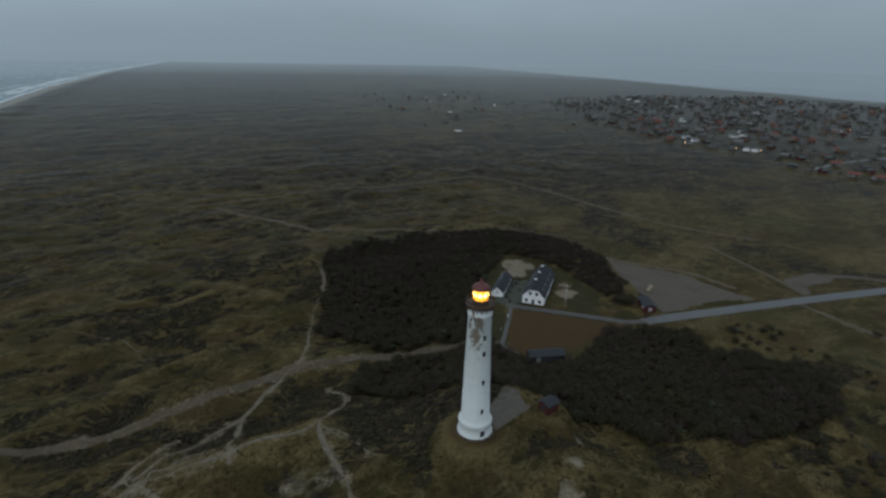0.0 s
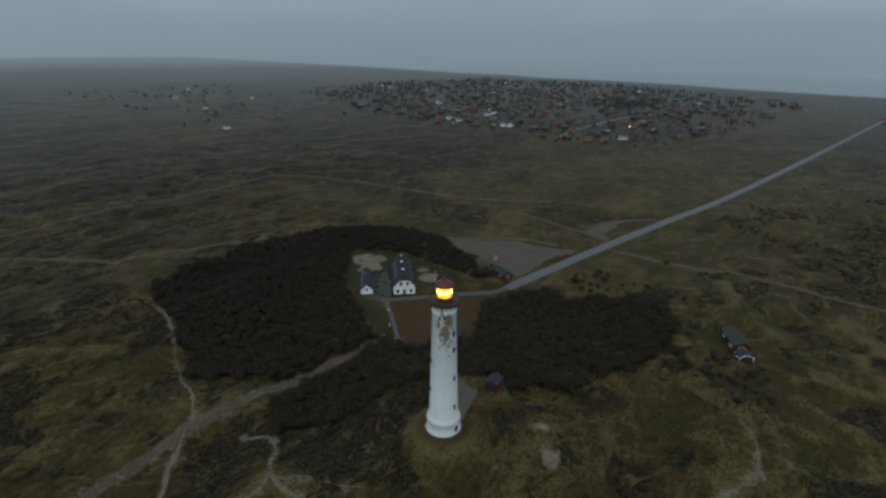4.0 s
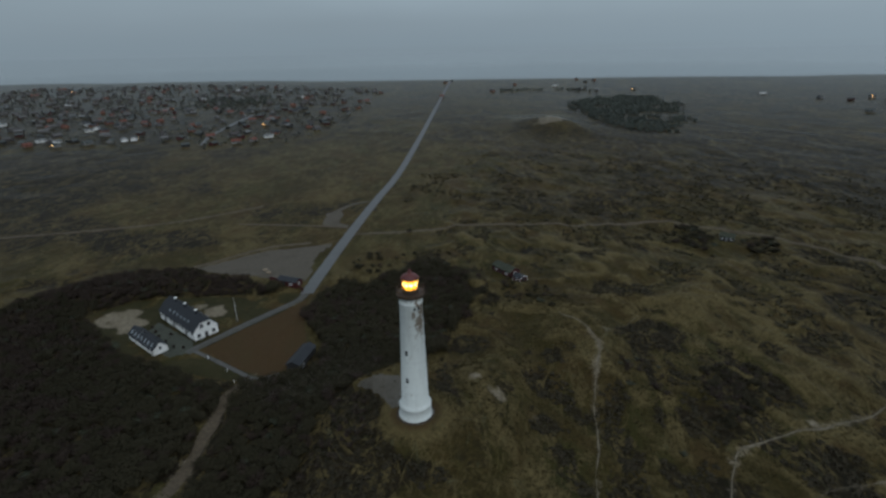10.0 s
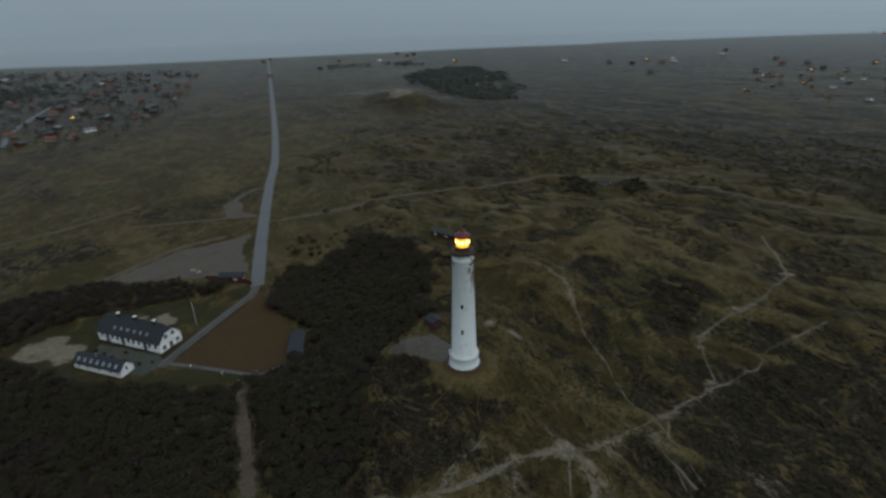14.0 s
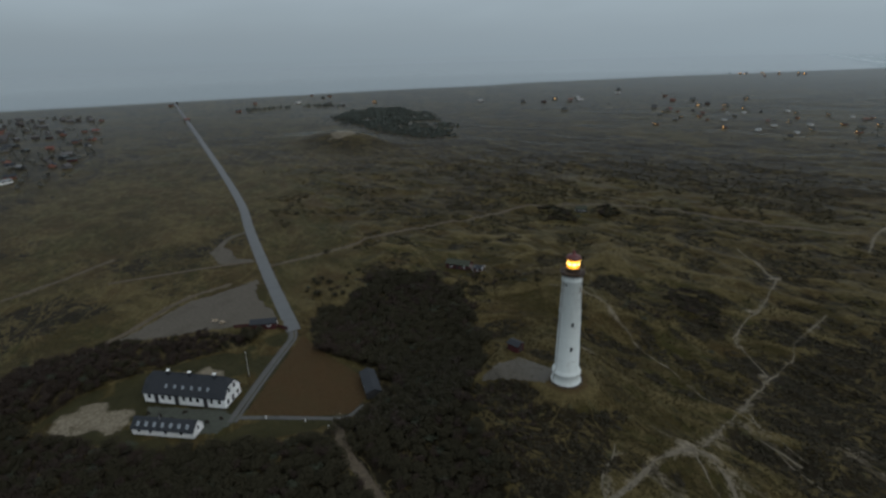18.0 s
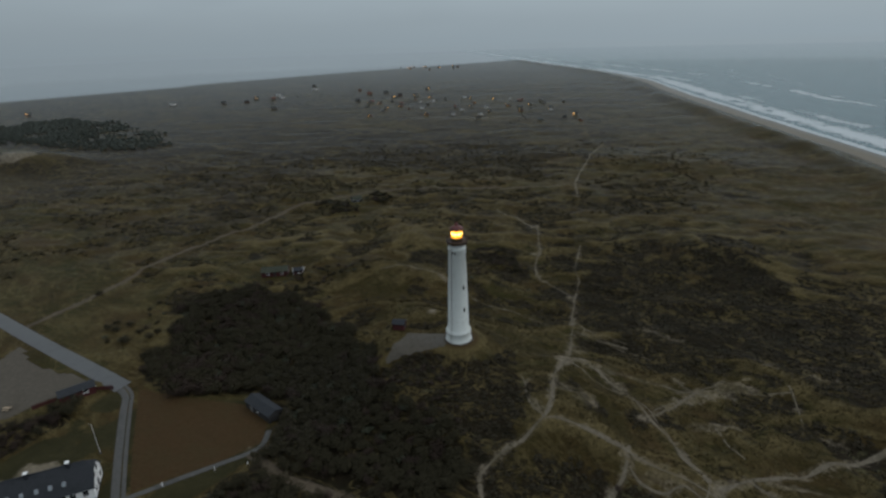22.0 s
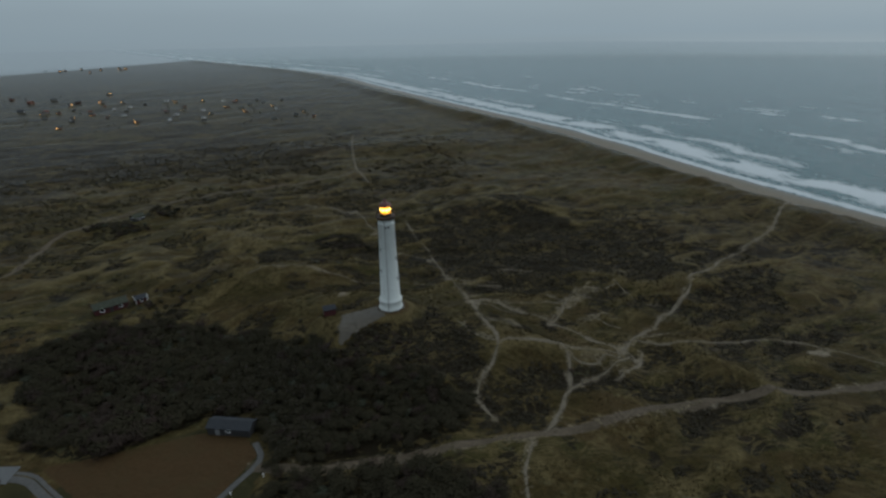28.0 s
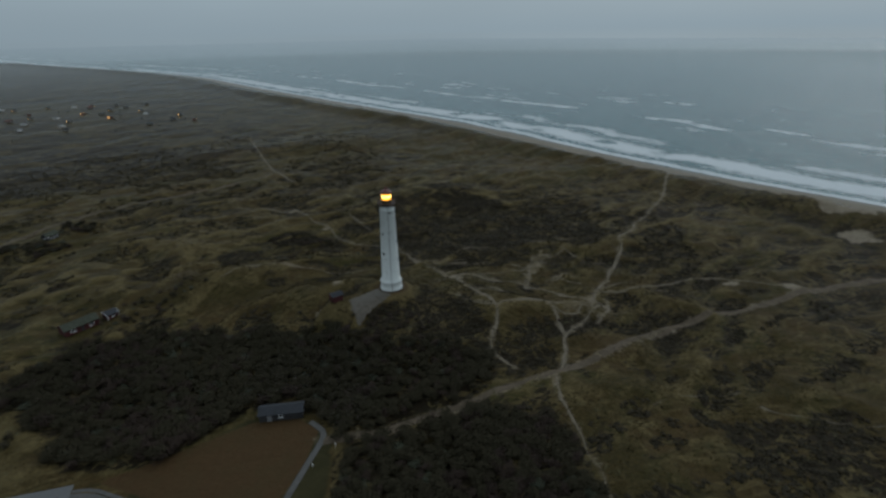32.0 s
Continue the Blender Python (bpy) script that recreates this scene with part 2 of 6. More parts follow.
def plaster_material():
    """Whitewashed brick of the tower: rain streaks, lift lines and a flaking patch under the gallery."""
    g = Graph("whitewashed_brick")
    co = g.coords()
    sep = g.node("SeparateXYZ", Vector=co).outputs
    fine, streak = g.noise(2.2, 6.0, 0.65, co), g.noise(1.4, 4.0, 0.6, g.stretch(co, (1.0, 1.0, 0.08)))
    rings = g.noise(0.9, 2.0, 0.5, g.stretch(co, (0.05, 0.05, 1.3)))
    col = g.mix(g.span(fine, 0.3, 0.75), (0.535, 0.565, 0.540), (0.640, 0.668, 0.640))
    col = g.mix(g.span(streak, 0.52, 0.75, 0.0, 0.4), col, (0.36, 0.37, 0.355))
    col = g.mix(g.span(rings, 0.55, 0.7, 0.0, 0.35), col, (0.41, 0.42, 0.41))
    near = g.node("VectorMath")
    near.operation = "DISTANCE"
    g.put(near.inputs[0], g.stretch(co, (1.0, 1.0, 0.3)))
    near.inputs[1].default_value = (-1.45, -2.2, 26.4 * 0.3)
    chips = g.noise(0.9, 5.0, 0.7, g.stretch(co, (1.0, 1.0, 0.6)), 0.6)
    flake = g.sum(g.span(near.outputs["Value"], 0.3, 2.4, 0.62, 0.0), g.span(fine, 0.3, 0.7, -0.2, 0.2))
    flake = g.sum(flake, g.span(chips, 0.35, 0.65, -0.32, 0.32))
    col = g.mix(g.span(flake, 0.33, 0.43), col, (0.20, 0.165, 0.125))
    return g.surface(col, 0.75, fine, 0.4, 0.03)


GROUND, SEA, PLASTER = ground_material(), water_material(), plaster_material()
SAND = simple("trodden_sand", (0.0814, 0.0685, 0.0478), (0.1565, 0.1333, 0.0978), 1.3, 0.9, 0.5, stain=(0.0470, 0.0379, 0.0233), Specular_IOR_Level=0.2)
TRACK = simple("worn_gravel_track", (0.0524, 0.0405, 0.0262), (0.0979, 0.0760, 0.0525), 1.0, 0.9, 0.5, stain=(0.0350, 0.0270, 0.0137), Specular_IOR_Level=0.2)
GRAVEL = simple("wet_gravel", (0.066, 0.057, 0.045), (0.096, 0.084, 0.067), 0.9, 0.85, 0.4, stain=(0.055, 0.046, 0.034), Specular_IOR_Level=0.1)
ASPHALT = simple("wet_asphalt", (0.0625, 0.0640, 0.0640), (0.0900, 0.0918, 0.0920), 1.6, 0.6, 0.2, stain=(0.0516, 0.0528, 0.0525))
PAVING = simple("pale_concrete", (0.0549, 0.0537, 0.0508), (0.0896, 0.0867, 0.0809), 1.4, 0.7, 0.25, Specular_IOR_Level=0.2)
LIME = simple("limewashed_wall", (0.70, 0.70, 0.68), (0.80, 0.80, 0.78), 1.6, 0.8, 0.3, stain=(0.58, 0.58, 0.55))
SLATE = simple("dark_slate_roof", (0.015, 0.017, 0.020), (0.032, 0.035, 0.040), 2.2, 0.75, 0.5, (1.0, 1.0, 3.0), Specular_IOR_Level=0.25)
CABIN_ROOF = simple("mossy_roof_felt", (0.0330, 0.0375, 0.0270), (0.0570, 0.0615, 0.0465), 1.2, 0.9, 0.3, Specular_IOR_Level=0.08)
PALE_ROOF = simple("weathered_fibre_cement", (0.1200, 0.1237, 0.1237), (0.1800, 0.1837, 0.1800), 1.2, 0.8, 0.3, Specular_IOR_Level=0.3)
FELT = simple("grey_roof_felt", (0.0413, 0.0480, 0.0465), (0.0675, 0.0750, 0.0720), 1.2, 0.8, 0.3, Specular_IOR_Level=0.3)
RED_WOOD = simple("red_painted_boards", (0.0450, 0.0072, 0.0078), (0.0660, 0.0108, 0.0108), 2.5, 0.7, 0.4, (1.0, 1.0, 0.2))
RED_METAL = simple("red_lantern_paint", (0.065, 0.0060, 0.0050), (0.092, 0.0100, 0.0070), 3.0, 0.42, 0.1)
DARK_METAL = simple("tarred_iron", (0.035, 0.024, 0.018), (0.07, 0.045, 0.03), 3.0, 0.5, 0.2)
TAR_WOOD = simple("tarred_boards", (0.018, 0.018, 0.019), (0.036, 0.035, 0.035), 2.5, 0.65, 0.4, (1.0, 1.0, 0.2))
WHITE_PAINT = simple("white_joinery_paint", (0.68, 0.69, 0.68), (0.80, 0.80, 0.79), 3.0, 0.5, 0.1)
GREY_METAL = simple("dull_galvanised_steel", (0.25, 0.26, 0.27), (0.36, 0.37, 0.38), 4.0, 0.45, 0.1, Metallic=0.6)
TERRACE_STONE = simple("worn_flagstones", (0.058, 0.050, 0.038), (0.090, 0.078, 0.060), 1.1, 0.6, 0.2, Specular_IOR_Level=0.25)
TERRACE = simple("brown_flagstones", (0.0513, 0.0408, 0.0301), (0.0787, 0.0619, 0.0470), 1.1, 0.8, 0.3, Specular_IOR_Level=0.12)
YARD_STONE = simple("mossy_paving", (0.042, 0.045, 0.035), (0.066, 0.070, 0.056), 1.1, 0.8, 0.3, Specular_IOR_Level=0.12)
PALE_WOOD = simple("pale_weathered_wood", (0.26, 0.20, 0.13), (0.36, 0.28, 0.19), 3.0, 0.7, 0.3, (0.2, 1.0, 1.0))
RED_TILE = simple("dark_red_tiles", (0.10, 0.040, 0.030), (0.16, 0.062, 0.045), 2.0, 0.8, 0.3, Specular_IOR_Level=0.2)
STUCCO = simple("grey_stucco", (0.14, 0.14, 0.135), (0.21, 0.21, 0.20), 1.6, 0.85, 0.2)
BRICK = simple("chimney_brick", (0.16, 0.07, 0.05), (0.24, 0.11, 0.075), 3.0, 0.8, 0.4)
BARK = simple("dark_bark", (0.035, 0.028, 0.022), (0.075, 0.06, 0.048), 6.0, 0.9, 0.6, (1.0, 1.0, 0.2))
PINE = varied("pine_needles", (0.0262, 0.0235, 0.0137), (0.0360, 0.0310, 0.0180), 0.95, Specular_IOR_Level=0.08)
# far pines: needle colour paled and greyed to paint the distance haze in
HAZED_PINE = varied("hazed_plantation_pine", (0.062, 0.072, 0.062), (0.095, 0.105, 0.090), 0.9, Specular_IOR_Level=0.12)
TWIGS = varied("bare_brown_twigs", (0.0260, 0.0182, 0.0135), (0.0390, 0.0270, 0.0200), 0.9, Specular_IOR_Level=0.15)
WILLOW = varied("grey_green_leaves", (0.0286, 0.0338, 0.0208), (0.0520, 0.0572, 0.0351), 0.8, Specular_IOR_Level=0.2)
TUFT = varied("marram_straw", (0.0235, 0.0190, 0.0072), (0.0590, 0.0455, 0.0190), 0.85, Specular_IOR_Level=0.12)
# far garden trees, much paler than the near twigs: haze put into the colour
HAZED_GARDEN = varied("hazed_garden_trees", (0.088, 0.092, 0.080), (0.142, 0.138, 0.116), 0.9, Specular_IOR_Level=0.2)
DUNE_SCRUB = varied("dune_scrub_leaves", (0.0299, 0.0264, 0.0149), (0.0575, 0.0483, 0.0276), 0.9, Specular_IOR_Level=0.12)
TOWNSCAPE = varied("far_walls_and_roofs", (0.060, 0.052, 0.050), (0.150, 0.148, 0.146), 0.85, Specular_IOR_Level=0.2)
LING = varied("heather_tufts", (0.0200, 0.0180, 0.0100), (0.0420, 0.0330, 0.0200), 0.9, Specular_IOR_Level=0.15)


def glass_material():
    g = Graph("dark_window_glass")
    return g.surface((0.012, 0.014, 0.016), 0.08, Specular_IOR_Level=0.6)


def clear_glass():
    g = Graph("lantern_glass")
    t, s, m = g.node("BsdfTransparent", Color=(0.97, 0.95, 0.9)), g.node("BsdfGlossy", Roughness=0.05), g.node("MixShader", Fac=0.06)
    g.put(m.inputs[1], t.outputs[0])
    g.put(m.inputs[2], s.outputs[0])
    g.put(g.out.inputs[0], m.outputs[0])
    return g.mat


def glowing(name, color, strength):
    g = Graph(name)
    g.put(g.out.inputs[0], g.node("Emission", Color=color, Strength=strength).outputs[0])
    return g.mat


GLASS, CLEAR = glass_material(), clear_glass()
LAMP = glowing("lit_lens", (1.0, 0.42, 0.03), 2.4)
CORE = glowing("lamp_core", (1.0, 0.70, 0.18), 7.0)
WINDOW_GLOW = glowing("lit_window", (1.0, 0.5, 0.14), 4.5)
SKYLIGHT = simple("wet_skylight_glass", (0.16, 0.19, 0.21), (0.22, 0.25, 0.27), 2.0, 0.15, 0.05)


# ---- mesh helpers ----
def mesh_of(name, verts, faces, mat, smooth=False):
    me = bpy.data.meshes.new(name)
    me.from_pydata([tuple(v) for v in verts], [], [tuple(f) for f in faces])
    me.materials.append(mat)
    if smooth:
        me.polygons.foreach_set("use_smooth", np.ones(len(me.polygons), bool))
    me.update()
    return me


def sheet(name, verts, quads, mat, smooth=True):
    """A large mesh from arrays."""
    me = bpy.data.meshes.new(name)
    verts, quads = np.asarray(verts, np.float32), np.asarray(quads, np.int32)
    k = quads.shape[1]
    me.vertices.add(len(verts))
    me.vertices.foreach_set("co", verts.ravel())
    me.loops.add(quads.size)
    me.loops.foreach_set("vertex_index", quads.ravel())
    me.polygons.add(len(quads))
    me.polygons.foreach_set("loop_start", np.arange(0, quads.size, k, dtype=np.int32))
    me.polygons.foreach_set("use_smooth", np.full(len(quads), smooth))
    me.update(calc_edges=True)
    me.validate()
    me.materials.append(mat)
    return me


def part(name, bm, mat, parent=None, label="", smooth=False):
    me = bpy.data.meshes.new(name)
    bmesh.ops.recalc_face_normals(bm, faces=bm.faces)
    for f in bm.faces:
        f.smooth = smooth
    bm.to_mesh(me)
    bm.free()
    me.materials.append(mat)
    ob = new(name, me)
    ob.parent = parent
    return tagged(ob, label)


def box(sx, sy, sz, at=(0, 0, 0), turn=0.0, bevel=0.0, bm=None):
    """A box that stands on at, with rounded edges if bevel is given."""
    own = bmesh.new()
    bmesh.ops.create_cube(own, size=1.0, matrix=pose(at[0], at[1], at[2] + sz / 2, 0, 0, turn) @ Matrix.Diagonal((sx, sy, sz, 1)))
    if bevel:
        bmesh.ops.bevel(own, geom=own.edges[:], offset=bevel, segments=2, affect="EDGES", profile=0.5)
    if bm is None:
        return own
    me = bpy.data.meshes.new("tmp")
    own.to_mesh(me)
    own.free()
    bm.from_mesh(me)
    bpy.data.meshes.remove(me)
    return bm


def rod(a, b, r, r2=None, sides=8, bm=None):
    bm = bm or bmesh.new()
    a, b = Vector(a), Vector(b)
    d = b - a
    m = Matrix.Translation((a + b) / 2) @ d.to_track_quat("Z", "Y").to_matrix().to_4x4()
    bmesh.ops.create_cone(bm, cap_ends=True, segments=sides, radius1=r, radius2=r if r2 is None else r2, depth=d.length, matrix=m)
    return bm


def lathe(profile, sides=48):
    bm = bmesh.new()
    rings = [[bm.verts.new((r * math.cos(2 * math.pi * k / sides), r * math.sin(2 * math.pi * k / sides), z)) for k in range(sides)] for r, z in profile]
    for a, b in zip(rings, rings[1:]):
        for k in range(sides):
            bm.faces.new((a[k], a[(k + 1) % sides], b[(k + 1) % sides], b[k]))
    bm.faces.new(rings[0][::-1])
    bm.faces.new(rings[-1])
    return bm


def prism(outline, depth):
    """An outline in x and z, extruded along y from -depth/2 to depth/2."""
    bm = bmesh.new()
    a = [bm.verts.new((x, -depth / 2, z)) for x, z in outline]
    b = [bm.verts.new((x, depth / 2, z)) for x, z in outline]
    bm.faces.new(a)
    bm.faces.new(b[::-1])
    for k in range(len(outline)):
        q = (k + 1) % len(outline)
        bm.faces.new((a[k], b[k], b[q], a[q]))
    return bm


def thing(name, at, turn=0.0, label="", category="", group="", kind=""):
    ob = new(name)
    ob.empty_display_size = 0.2
    ob.matrix_world = pose(at[0], at[1], at[2], 0, 0, turn)
    return tagged(ob, label, category, group, kind)


# ---- the lie of the land ----
def lattice(ix, iy, seed):
    n = (ix.astype(np.int64) * 374761393 + iy.astype(np.int64) * 668265263 + seed * 1442695041) & 0xFFFFFFFF
    n = ((n ^ (n >> 13)) * 1274126177) & 0xFFFFFFFF
    return ((n ^ (n >> 16)) & 0xFFFF) / 65535.0


def grain(x, y, size, seed=0, octaves=3):
    """Smooth noise from 0 to 1; size: metres from bump to bump."""
    total, weight, amp = 0.0, 0.0, 1.0
    for o in range(octaves):
        u, v = np.asarray(x, float) / size + 17.3 * o, np.asarray(y, float) / size - 9.1 * o
        iu, iv = np.floor(u), np.floor(v)
        fu, fv = u - iu, v - iv
        fu, fv = fu * fu * fu * (fu * (fu * 6 - 15) + 10), fv * fv * fv * (fv * (fv * 6 - 15) + 10)
        a, b = lattice(iu, iv, seed + o), lattice(iu + 1, iv, seed + o)
        c, d = lattice(iu, iv + 1, seed + o), lattice(iu + 1, iv + 1, seed + o)
        total = total + amp * ((a * (1 - fu) + b * fu) * (1 - fv) + (c * (1 - fu) + d * fu) * fv)
        weight += amp
        size, amp = size / 2, amp * 0.5
    return total / weight


def ease(v, a, b):
    t = np.clip((v - a) / (b - a), 0, 1)
    return t * t * (3 - 2 * t)


def inside(x, y, poly, soft=3.0):
    """1 inside the outline, 0 outside, eased over soft metres."""
    x, y = np.asarray(x, float), np.asarray(y, float)
    odd, best = np.zeros(x.shape, bool), np.full(x.shape, 1e9)
    for (ax, ay), (bx, by) in zip(poly, poly[1:] + poly[:1]):
        if ay != by:
            odd ^= ((ay > y) != (by > y)) & (x < (bx - ax) * (y - ay) / (by - ay) + ax)
        dx, dy = bx - ax, by - ay
        t = np.clip(((x - ax) * dx + (y - ay) * dy) / (dx * dx + dy * dy), 0, 1)
        best = np.minimum(best, np.hypot(x - ax - t * dx, y - ay - t * dy))
    return ease(np.where(odd, best, -best), -soft, soft)


def mound(x, y, cx, cy, rx, ry, turn, height):
    c, s = math.cos(radians(turn)), math.sin(radians(turn))
    u, v = (x - cx) * c + (y - cy) * s, (y - cy) * c - (x - cx) * s
    return height * np.exp(-0.5 * ((u / rx) ** 2 + (v / ry) ** 2))


COAST_Y = (-5000, -2350, -1900, -1494, -1268, -1093, -850, -500, -297, -177, -66, 11, 56, 400, 1023, 1576, 2639, 5000)
COAST_X = (3000, 1140, 815, 500, 345, 245, 150, -9, -104, -140, -172, -206, -240, -318, -426, -529, -669, -850)


def coast(y):
    return sum(np.interp(y + o, COAST_Y, COAST_X) for o in (-60, -30, 0, 30, 60)) / 5


def east_shore(y):
    return 1410 + np.interp(y, (-5000, -2350, -1700, -1300, 0, 5000), (-900, -330, -160, -70, 0, 150)) + 90 * (grain(y, 0 * y, 400, 5) - 0.5)


YARD = [(62, 150), (66, 140), (84, 134), (104, 146), (117, 146), (124, 153), (119, 166), (119, 182), (117, 200), (112, 216), (100, 226), (88, 214), (73, 192), (68, 176)]
LOT = [(133, 152), (178, 153), (172, 168), (167, 183), (144, 208), (139, 194), (135, 168)]


def dune_waves(x, y):
    """Long crests, small hummocks and broad swells of the dune field."""
    u, v = x * 0.94 + y * 0.34, y * 0.94 - x * 0.34
    u, v = u + 14 * (grain(x, y, 60, 31) - 0.5), v + 14 * (grain(x, y, 55, 32) - 0.5)
    ridge = 1 - np.abs(2 * grain(u * 0.6, v, 34, 41, 3) - 1) * 1.9
    small = 1 - np.abs(2 * grain(u * 0.7, v, 13, 51, 3) - 1) * 1.7
    return ridge, small, grain(u * 0.5, v, 120, 61, 2) - 0.5


def ground(x, y):
    """The height of the land; the sea lies at 0."""
    x, y = np.asarray(x, float), np.asarray(y, float)
    z = 2.3 + mound(x, y, 36, 95, 16, 14, 0, 4.4) + mound(x, y, 6, 90, 13, 15, 0, 5.6) + mound(x, y, 38, 78, 12, 10, 0, 3.6)
    z = z + mound(x, y, 58, 78, 16, 9, -20, 7.0) + mound(x, y, 95, 48, 16, 9, 10, 6.7) + mound(x, y, 68, 30, 14, 14, 0, 2.5)
    z = z + mound(x, y, 45, 110, 16, 12, 0, 6.0) + mound(x, y, 3, 112, 10, 10, 0, 2.3) + mound(x, y, 10, 222, 22, 30, 0, 3.6)
    z = z + mound(x, y, -80, 50, 30, 20, 0, 2.0) + mound(x, y, 180, 70, 40, 25, 0, 2.4) + mound(x, y, -32, 104, 9, 8, 0, 1.3)
    z = z + mound(x, y, 4, 150, 18, 10, 0, 2.0) - mound(x, y, 25, 20, 22, 20, 0, 1.9)
    z = z + mound(x, y, 540, 8, 45, 22, 20, 11.0) + mound(x, y, 620, -60, 160, 60, 0, 4.0) + mound(x, y, -90, -60, 70, 26, -25, 5.0) + mound(x, y, 40, -230, 80, 25, 10, 4.0) + mound(x, y, 116, 28, 7, 22, 10, 3.0) + mound(x, y, 128, -5, 20, 6, -30, 2.5) + mound(x, y, 150, 30, 9, 24, 30, 2.0) + mound(x, y, -22, -42, 20, 11, -10, 5.0) + mound(x, y, -9, 109, 11, 5, 4, 3.8)
    d = (x - coast(y)) * 0.93
    meadow = ease(x, 118, 150) * ease(y, 84, 120) * (1 - ease(y, 330, 430)) * (1 - ease(x, 420, 560))
    calm = np.maximum(np.maximum(inside(x, y, YARD, 8), inside(x, y, LOT, 5)), meadow)
    calm = np.maximum(calm, np.exp(-((y - 149) / 12.0) ** 2) * ease(x, 105, 125))
    ridge, small, big = dune_waves(x, y)
    far = ease(np.hypot(x - 36, y - 93), 90, 220)
    near_tower = np.exp(-(((x - 38) / 26.0) ** 2 + ((y - 95) / 24.0) ** 2))
    inland = 1 - ease(x, 500, 900)
    rough = (1 - 0.96 * calm) * (1 - 0.9 * near_tower) * (1 - 0.62 * ease(np.hypot(x - 36, y - 93), 220, 520))
    z = z + rough * (inland * (0.65 + 0.35 * far) * ((3.6 - 2.0 * far) * (ridge - 0.42) + 2.2 * big * far) + (0.35 + 0.65 * inland) * 1.5 * (small - 0.4))
    z = np.maximum(z, 0.9 + 0.3 * small)
    z = z + 6.0 * (1 - 0.65 * ease(np.abs(y - 50), 350, 1000)) * np.exp(-((d - 26) / 16.0) ** 2) * (0.45 + 0.9 * grain(x, y, 45, 71, 2))
    flat = np.exp(-(np.maximum(np.hypot(x - 37, y - 93.2) - 6.0, 0) / 4.5) ** 2)
    z = z * (1 - flat) + 14.8 * flat
    deck = inside(x, y, [(38, 90), (59, 92), (63, 99), (57, 106), (52, 112), (41, 100)], 4)
    z = z * (1 - deck) + 14.3 * deck
    for bx, by, br, bz in ((142, 68, 11, 3.9), (187, -38, 7, 3.2), (129, 158, 6, 2.7)):
        k = 1 - ease(np.hypot(x - bx, y - by), br * 0.6, br * 1.5)
        z = z * (1 - k) + bz * k
    k = inside(x, y, YARD, 8)
    z = z * (1 - k) + 1.6 * k
    beach = np.where(d > -27, 2.3 * (d + 27) / 25.0, (d + 27) * 0.05)
    z = np.where(d < 10, beach + (z - beach) * ease(d, -3, 10), z)
    e = east_shore(y) - x
    return np.where(e < 60, np.minimum(z, e * 0.04 - 0.2 + 0 * x), z)


def spaced(a, b, step, lo, hi, grow=1.021):
    core = list(np.arange(a, b + step / 2, step))
    for end, sign in ((hi, 1), (lo, -1)):
        p, s = (core[-1] if sign > 0 else core[0]), step
        tail = []
        while (end - p) * sign > 0:
            s *= grow
            p += s * sign
            tail.append(p)
        core = core + tail if sign > 0 else tail[::-1] + core
    return np.array(core)


GX, GY = spaced(-120, 160, 1.25, -1400, 2600), spaced(-30, 270, 1.25, -4700, 4700)
GZ = ground(*np.meshgrid(GX, GY))


def floor_z(x, y):
    """The height of the built ground sheet, between its corners."""
    x, y = np.asarray(x, float), np.asarray(y, float)
    i, j = np.clip(np.searchsorted(GX, x) - 1, 0, len(GX) - 2), np.clip(np.searchsorted(GY, y) - 1, 0, len(GY) - 2)
    u, v = (x - GX[i]) / (GX[i + 1] - GX[i]), (y - GY[j]) / (GY[j + 1] - GY[j])
    return (GZ[j, i] * (1 - u) + GZ[j, i + 1] * u) * (1 - v) + (GZ[j + 1, i] * (1 - u) + GZ[j + 1, i + 1] * u) * v


def level(x, y):
    return float(floor_z(x, y))


